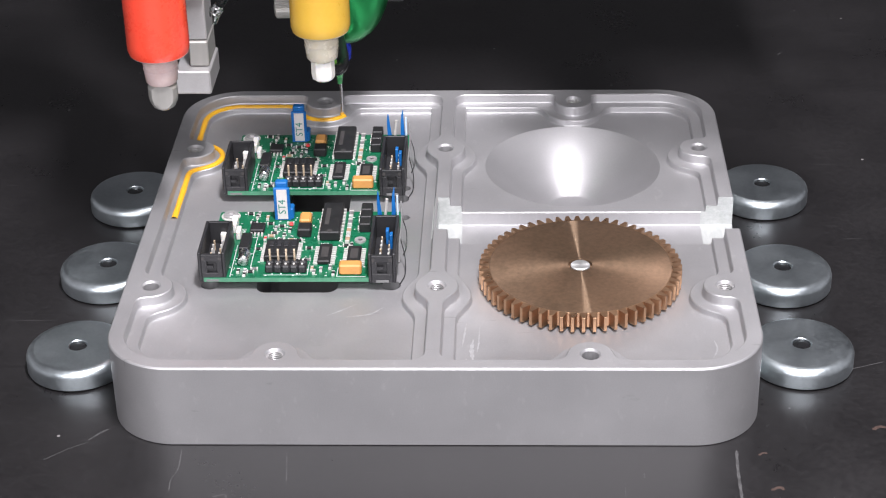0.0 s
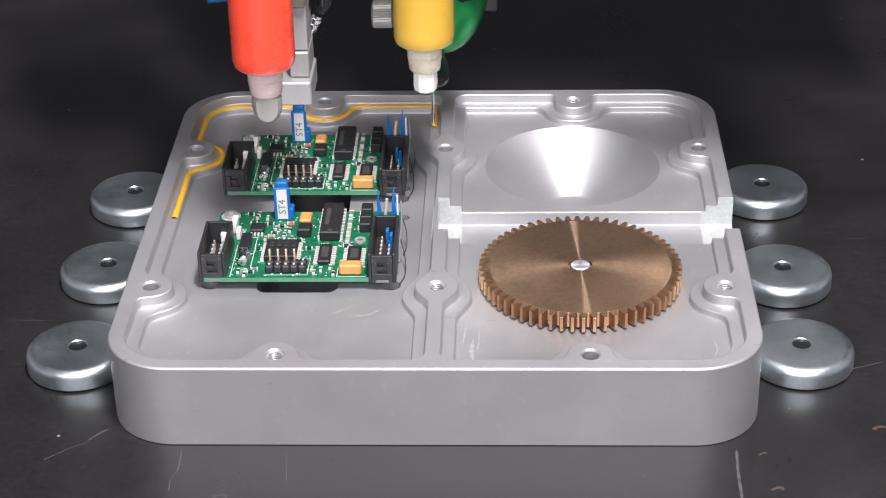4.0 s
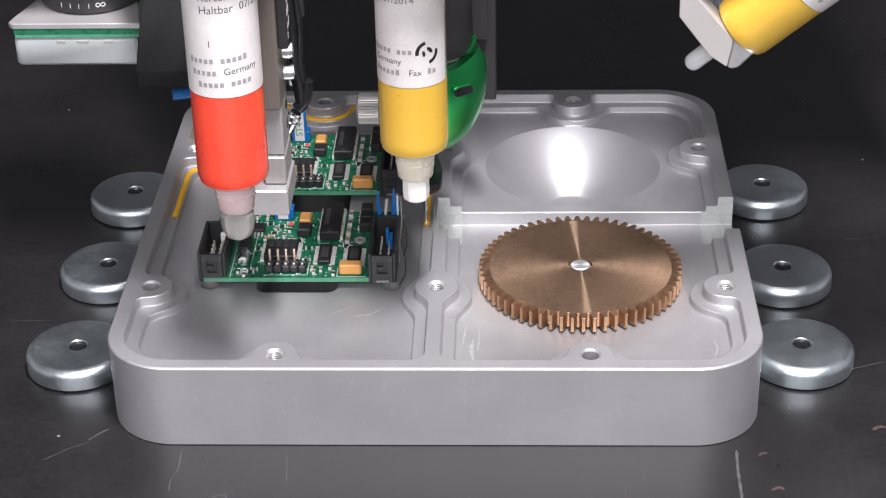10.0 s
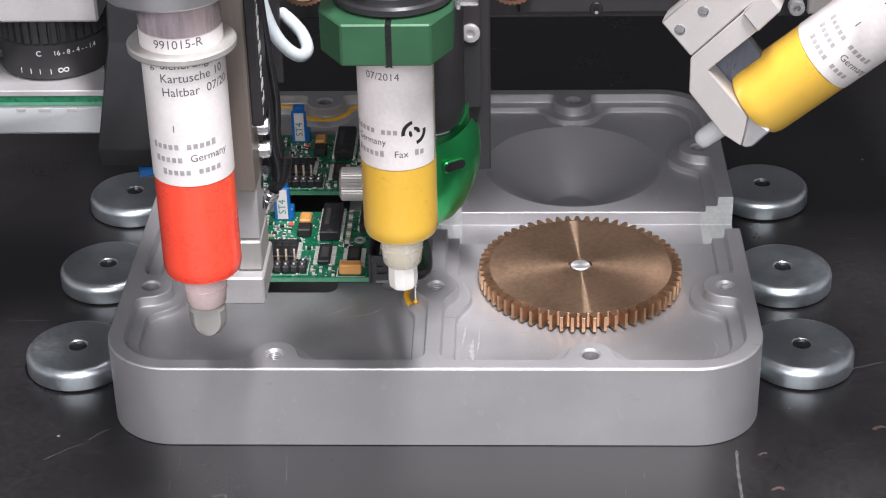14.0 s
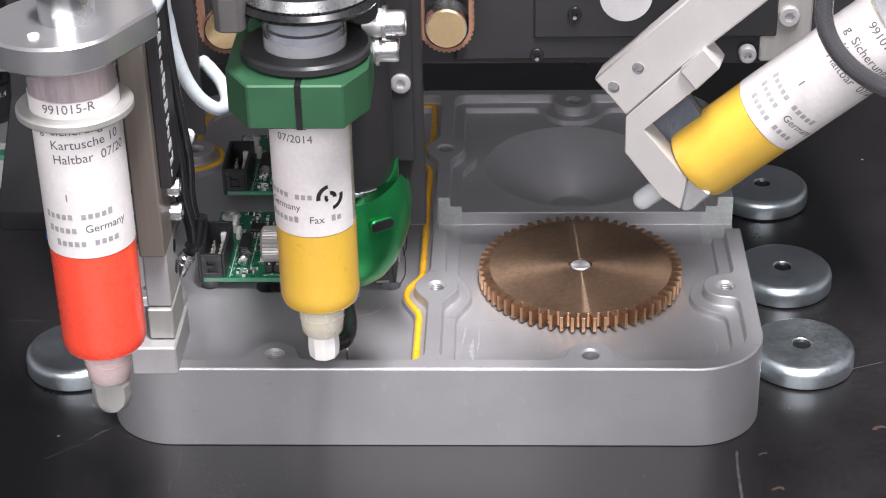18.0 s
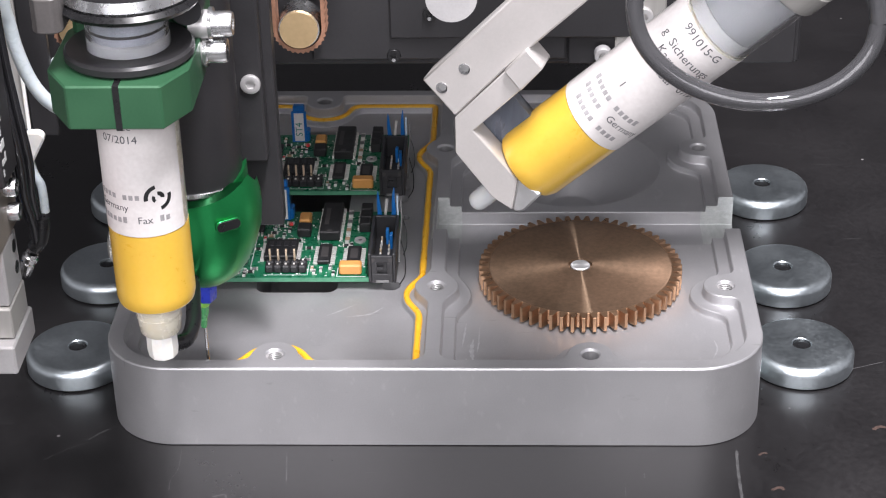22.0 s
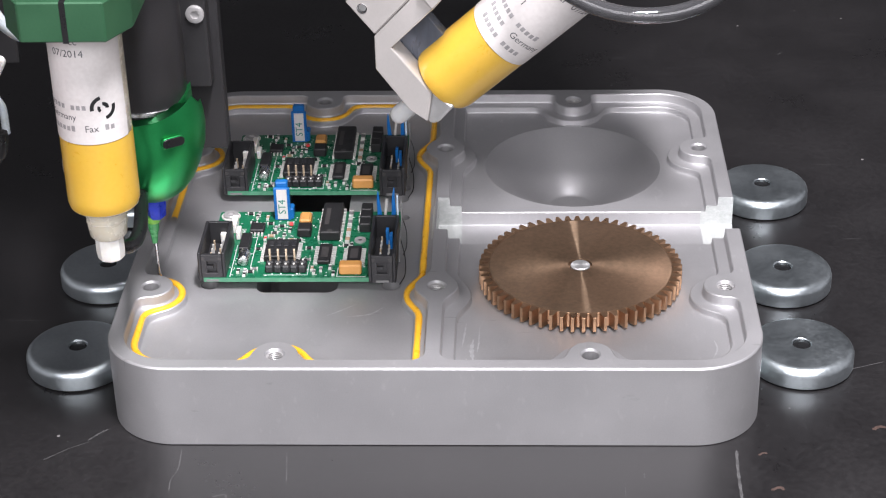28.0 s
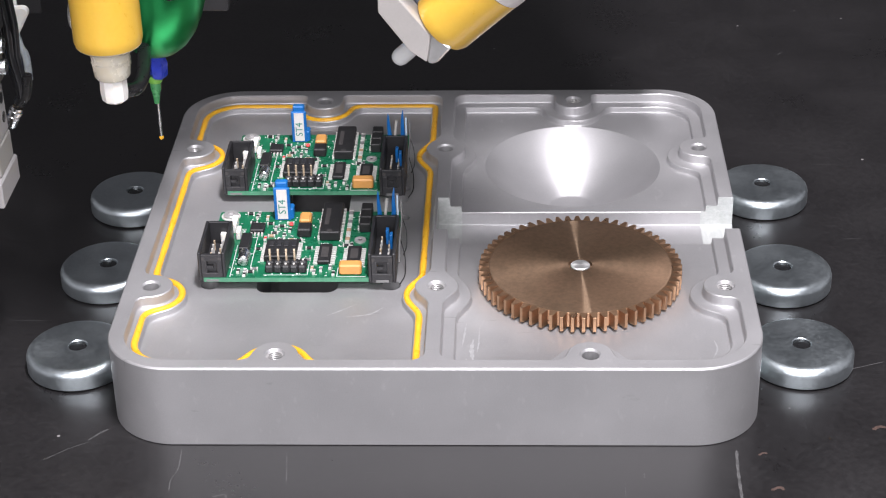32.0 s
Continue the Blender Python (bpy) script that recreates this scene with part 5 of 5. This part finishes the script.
for text, size, turn, z in (("991015-G", 2.9, -0.62, 56.9), ("g  Sicherungs", 3.0, -0.85, 51.8), ("Kartusche 10", 3.0, -0.60, 48.6), ("Haltbar  07/20", 3.0, -0.60, 45.2), ("1", 2.6, -0.45, 36.2), ("Germany", 2.6, 0.02, 28.3)):
    print_line(tilt, tc_, TR, text, size, turn, z)
print_digits(tilt, tc_, TR, -0.98, 0.98, 31.6)
print_digits(tilt, tc_, TR, -0.98, -0.08, 28.3)
print_digits(tilt, tc_, TR, -0.86, 0.80, 24.9)
part("tip_cap", lathe([(0, -19.2), (1.4, -19.0), (2.2, -18.3), (2.6, -17.0), (2.6, -9), (0, -9)], 24), MILKY, tilt, "milky plastic tip cap")
part("barrel_plug", lathe([(0, 60.0), (TR - 1.1, 60.0), (TR - 1.1, 63.4), (0, 63.4)], 40), MILKY, tilt, "milky plunger edge")
part("plunger", lathe([(0, 63.5), (TR - 1.2, 63.5), (TR - 1.2, 77.4), (0, 77.4)], 40), WATERY, tilt, "clear cloudy plunger")
part("end_plug", lathe([(0, 78.2), (TR + 0.6, 78.2), (TR + 0.9, 79), (TR + 0.9, 84), (7, 86), (7, 108), (0, 108)], 40), ALU_BRUSHED, tilt, "grey metal end plug")
tilt.matrix_basis = Matrix.Translation(LEAN.translation / 1000) @ LEAN.to_3x3().to_4x4()


def upright(poly, y0, y1, bev=0.4):
    """A plate drawn in x-z, between two depths."""
    bm = prism(poly, 0, y1 - y0, bev)
    return place(bm, at(0, y1, 0, 90, 0, 0))


def fork_part(name, poly, d0, d1, bev, mat, label):
    return part(name, place(upright(poly, d0, d1, bev), FORK), mat, HEAD, label)


fork_part("fork_arm", [(-8.4, 110.8), (-0.5, 102.4), (11.8, 116.0), (28.1, 132.1), (63, 167), (45, 167), (10.1, 130.1)], 0, 8, 0.4, FORK_ALU, "bright milled aluminium arm")
# added out of view, to shade the gear from lamp_key
part("arm_column", box(97, 127, -56, -46, 158, 330, 1.0), FORK_ALU, HEAD, "unseen block that keeps lamp light off the gear")
fork_part("fork_cheek", [(-0.5, 102.2), (-0.5, 93.0), (8.6, 82.3), (13.4, 79.6), (14.7, 87.9), (4.0, 99.4), (15.8, 111.5), (11.9, 115.7)], -0.3, 6, 0.25, FORK_ALU, "bright milled fork cheek")
fork_part("fork_cheek", [(-0.5, 102.2), (-0.5, 93.0), (8.6, 82.3), (14.7, 87.9), (5.0, 99.4), (11.8, 106.0)], 12, 16, 0.25, ALU_BRUSHED, "grey milled fork cheek")
fork_part("fork_web", [(3.6, 99.0), (11.4, 107.2), (16.5, 101.5), (12.0, 92.0), (8.6, 93.0)], 6.1, 9.5, 0.1, SLATE, "dark brushed inner web of the fork")
fork_part("fork_lug", [(11.9, 116.1), (17.2, 122.2), (21.1, 117.8), (15.9, 111.6)], -1.6, 6, 0.3, FORK_ALU, "bright clamp lug")
fork_part("fork_end", [(13.3, 79.5), (14.6, 78.9), (16.4, 79.6), (20.6, 84.6), (14.9, 88.0)], 0, 12, 0.5, TURNED_STEEL, "bright rounded end of the fork")
for x, z in ((2.0, 114.9), (-3.6, 109.4)):
    rim = part("fork_hole", place(lathe([(0, 0.05), (0.9, 0.05), (1.4, 0.1), (1.4, 0.0), (0, 0)], 20), FORK @ at(x, 0, z, 90)), STEEL, HEAD, "bright drilled hole")
    part("hole_bottom", place(lathe([(0, 0.0), (0.95, 0.0), (0.95, 0.1), (0, 0.1)], 16), FORK @ at(x + 0.2, -0.08, z + 0.3, 90)), GREY_PART, rim)
ring_pts = []
for i in range(22):
    a = 2 * math.pi * i / 22
    ring_pts.append((139.0 + 26 * math.cos(a), -74 + 4 * math.sin(a), 137.5 + 18.4 * math.sin(a - 0.1)))
part("hose_loop", tube(ring_pts + [ring_pts[0]], 2.0, 20, 4), SMOKY_TUBE, HEAD, "clear smoky grey hose loop")
part("tie_tail", tube([(167.5, -60, 132.0), (174.2, -55, 126.6), (181, -50, 120.6)], 1.15, 10, 6), WIRE_WHITE, HEAD, "white cable tie tail")

# back panel with belt pulleys
# upper part is unseen, made tall to keep lamp_key off the dish
back = part("gantry_panel", box(-71, 167.2, 37, 52, 76.6, 540, 0.8), BLACK_ANOD, HEAD, "black anodised gantry panel")
part("panel_plate", box(31, 102, 34.4, 37, 79.2, 190, 0.5), BLACK_ANOD, HEAD, "black cover plate")
part("panel_plate", box(53, 120, 33.4, 34.4, 86, 190, 0.5), BLACK_ANOD, HEAD, "black cover plate")
part("panel_plate", box(102.6, 165.6, 35.6, 37, 77.2, 190, 0.4), BLACK_ANOD, HEAD, "black cover plate")
for x, z in ((53.9, 80.8), (64.2, 93.6)):
    screw = part("panel_screw", place(screw_head(1.9, 1.0), at(x, 34.4 if z < 85 else 33.4, z, 90)), BLACK_RUBBER_SHADE, HEAD)
    # steel dot added as the highlight on the black screw head
    part("screw_glint", place(lathe([(0, 0), (0.55, 0), (0.55, 0.3), (0, 0.3)], 12), at(x, 33.45 if z < 85 else 32.45, z - 1.1, 90)), STEEL, screw)
for cx in (29.2, -31.0):
    pul = part("pulley", place(lathe([(0, 0), (4.9, 0), (5.2, 0.4), (5.2, 9), (0, 9)], 40), at(cx, 30, 94.0, 90)), BRASS, HEAD, "brass pulley end")
    part("pulley_rim", place(lathe([(5.2, 1), (6.0, 1), (6.0, 2), (5.6, 3), (5.6, 8), (5.2, 8), (5.2, 1)], 40), at(cx, 30, 94.0, 90)), STEEL, HEAD)
    belt = bmesh.new()
    inner, outerb = [], []
    for i in range(33):
        a = math.pi + math.pi * i / 32
        for lst, r in ((inner, 6.1), (outerb, 7.0 + (0.5 if i % 2 else 0))):
            lst.append((cx + r * math.cos(a), 94.0 + r * math.sin(a)))
    right_o = [(cx + 7.0 + (0.5 if i % 2 else 0), 94 + i * 1.0) for i in range(90)]
    left_o = [(cx - 7.0 - (0.5 if i % 2 else 0), 94 + i * 1.0) for i in range(90)][::-1]
    loop = left_o + outerb + right_o
    loop_in = [(cx - 6.1, z) for x, z in left_o] + inner + [(cx + 6.1, z) for x, z in right_o]
    vs = [[belt.verts.new((x, y, z)) for x, z in lp] for lp, y in ((loop, 22.5), (loop, 28.5), (loop_in, 28.5), (loop_in, 22.5))]
    for q in range(4):
        a, b = vs[q], vs[(q + 1) % 4]
        for i in range(len(a) - 1):
            belt.faces.new((a[i], a[i + 1], b[i + 1], b[i]))
    part("drive_belt", belt, COPPER, HEAD, "brown toothed drive belt")
gb = part("grey_bracket", box(115.6, 129.4, 33.8, 37, 78.4, 190, 0.5), ALU_BRUSHED, HEAD, "grey metal bracket")
part("bracket_screw", place(screw_head(2.9, 1.6), at(122.9, 33.8, 92.3, 90)), ALU, gb, "socket screw")
part("panel_bolt", place(screw_head(2.4, 3), at(112.2, 34.4, 81.2, 90)), ALU, HEAD, "bright socket screw")
part("guide_roller", place(lathe([(0, 0), (6, 0), (6, 6), (0, 6)], 32), at(73, -40, 130.6, 90)), ALU, HEAD, "bright round boss")

# ---- sealant bead in the left chamber's ledge groove ----
BEAD_IN = -2.85
TIP = [(0, -0.0385, 0.1709), (0.5, -0.0356, 0.1759), (1, -0.0297, 0.1772), (1.5, -0.0238, 0.1772), (2, -0.0175, 0.1773), (2.5, -0.0114, 0.1773), (3,
       -0.0061, 0.1748), (3.5, -0.0050, 0.1681), (4, -0.0051, 0.1620), (4.5, -0.0051, 0.1558), (5, -0.0051, 0.1496), (5.5, -0.0067, 0.1434), (6,
       -0.0092, 0.1379), (6.5, -0.0067, 0.1322), (7, -0.0050, 0.1264), (7.5, -0.0049, 0.1200), (8, -0.0049, 0.1139), (8.5, -0.0049, 0.1074), (9,
       -0.0049, 0.1013), (9.5, -0.0049, 0.0953), (10, -0.0049, 0.0892), (10.5, -0.0049, 0.0826), (11, -0.0049, 0.0764), (11.5, -0.0049, 0.0701), (12,
       -0.0049, 0.0640), (12.5, -0.0049, 0.0574), (13, -0.0071, 0.0521), (13.5, -0.0090, 0.0462), (14, -0.0062, 0.0410), (14.5, -0.0049, 0.0347), (15,
       -0.0050, 0.0284), (15.5, -0.0050, 0.0222), (16, -0.0052, 0.0158), (16.5, -0.0062, 0.0097), (17, -0.0118, 0.0076), (17.5, -0.0177, 0.0076), (18,
       -0.0241, 0.0076), (18.5, -0.0300, 0.0075), (19, -0.0358, 0.0091), (19.5, -0.0386, 0.0143), (20, -0.0441, 0.0174), (20.5, -0.0496, 0.0160), (21,
       -0.0528, 0.0106), (21.5, -0.0577, 0.0076), (22, -0.0641, 0.0076), (22.5, -0.0700, 0.0077), (23, -0.0762, 0.0076), (23.5, -0.0817, 0.0098), (24,
       -0.0860, 0.0146), (24.5, -0.0876, 0.0203), (25, -0.0877, 0.0267), (25.5, -0.0877, 0.0327), (26, -0.0866, 0.0382), (26.5, -0.0823, 0.0414), (27,
       -0.0785, 0.0464), (27.5, -0.0806, 0.0526), (28, -0.0861, 0.0558), (28.5, -0.0878, 0.0615), (29, -0.0878, 0.0678), (29.5, -0.0878, 0.0740), (30,
       -0.0878, 0.0805), (30.5, -0.0878, 0.0868), (31, -0.0878, 0.0921), (31.1, -0.0878, 0.0935), (31.2, -0.0878, 0.0935), (32, -0.0878, 0.0935)]
loop = trace(FIELD_LEFT, BEAD_IN, (-60.0, 7.2), 0.5)
loop = loop[::-1]
near = min(range(len(loop)), key=lambda i: math.hypot(loop[i][0] + 87.9, loop[i][1] - 93.6))
loop = loop[near:] + loop[:near]
if loop[8][1] < loop[0][1]:
    loop = [loop[0]] + loop[:0:-1]
arc = [0.0]
for a, b in zip(loop, loop[1:]):
    arc.append(arc[-1] + math.hypot(b[0] - a[0], b[1] - a[1]))


def arc_at(x, y, lo):
    best, where = 1e9, lo
    for (px, py), s in zip(loop, arc):
        if lo - 1 <= s <= lo + 60:
            d = math.hypot(px - x, py - y)
            if d < best:
                best, where = d, s
    return where


def bead_piece(i0, i1):
    """A low rounded strip of sealant along the loop from one point to another."""
    bm = bmesh.new()
    rings = []
    n_all = len(loop)
    for i in range(i0, i1 + 1):
        x, y = loop[i % n_all]
        a, b = loop[(i - 2) % n_all], loop[(i + 2) % n_all]
        dx, dy = b[0] - a[0], b[1] - a[1]
        n = math.hypot(dx, dy) or 1
        nx, ny = -dy / n, dx / n
        w = 1.03 + 0.06 * math.sin(x * 0.5 + y * 0.35) + 0.03 * math.sin(x * 1.1 - y * 0.8)
        rings.append([bm.verts.new((x + nx * w * math.cos(q), y + ny * w * math.cos(q), LEDGE - 0.1 + 0.95 * math.sin(q))) for q in [math.pi * k / 8 for k in range(9)]])
    for a, b in zip(rings, rings[1:]):
        for k in range(8):
            bm.faces.new((a[k], a[k + 1], b[k + 1], b[k]))
        bm.faces.new((a[0], b[0], b[8], a[8]))
    return bm


SEALANT = empty("sealant_bead")
tagged(SEALANT, "yellow sealant bead laid along the tray's inner ledge", "sealant bead")
ROWS = [(t, x * 1000, y * 1000) for t, x, y in TIP]
s_lo = arc_at(ROWS[0][1], ROWS[0][2], 110)
tip_arc = []
for t, x, y in ROWS:
    s_lo = arc_at(x, y, s_lo) if t > 0 else min(zip(loop, arc), key=lambda q: math.hypot(q[0][0] - x, q[0][1] - y))[1]
    tip_arc.append((t, s_lo))
first_arc = tip_arc[0][1]
cut_i = min(range(len(arc)), key=lambda i: abs(arc[i] - first_arc))
part("laid_bead", bead_piece(0, cut_i), BEAD, SEALANT, angle=60)


def laid_time(s):
    for (t0, a), (t1, b) in zip(tip_arc, tip_arc[1:]):
        if b > a and a <= s <= b:
            return t0 + (t1 - t0) * (s - a) / (b - a)
    return 31.05


PIECES = []
i = cut_i
while i < len(loop):
    j = min(i + 4, len(loop))
    seg = part("bead_piece", bead_piece(i, j), BEAD, SEALANT, angle=60)
    PIECES.append((seg, max(laid_time(arc[i]) + 0.05, 0.1)))
    i = j


# ---- what moves ----
def motions():
    path = [(t, pose(x, y, 0.0231)) for t, x, y in TIP]
    walk(HEAD, path)
    low, high = TIP[-1], 0.0292
    lift = [(t, m) for t, m in path if t < 31.1]
    lift += [(31.15, pose(low[1], low[2], 0.0231)), (31.35, pose(low[1], low[2], 0.0231 + 0.0004)), (31.4, pose(low[1], low[2], 0.0231 + 0.0076)), (31.5, pose(low[1] - 0.001, low[2], 0.0231 + 0.0280)), (31.55, pose(low[1] - 0.0011, low[2], 0.0231 + high)),
             (31.7, pose(low[1] - 0.0011, low[2], 0.0231 + high)), (32, pose(low[1] - 0.0011, low[2], 0.0231 + high))]
    walk(VALVE, lift)
    for seg, t in PIECES:
        down, up = pose(0, 0, -0.0016), pose(0, 0, 0)
        walk(seg, [(0, down), (max(t - 0.12, 0.04), down), (t + 0.02, up), (32, up)])


motions()
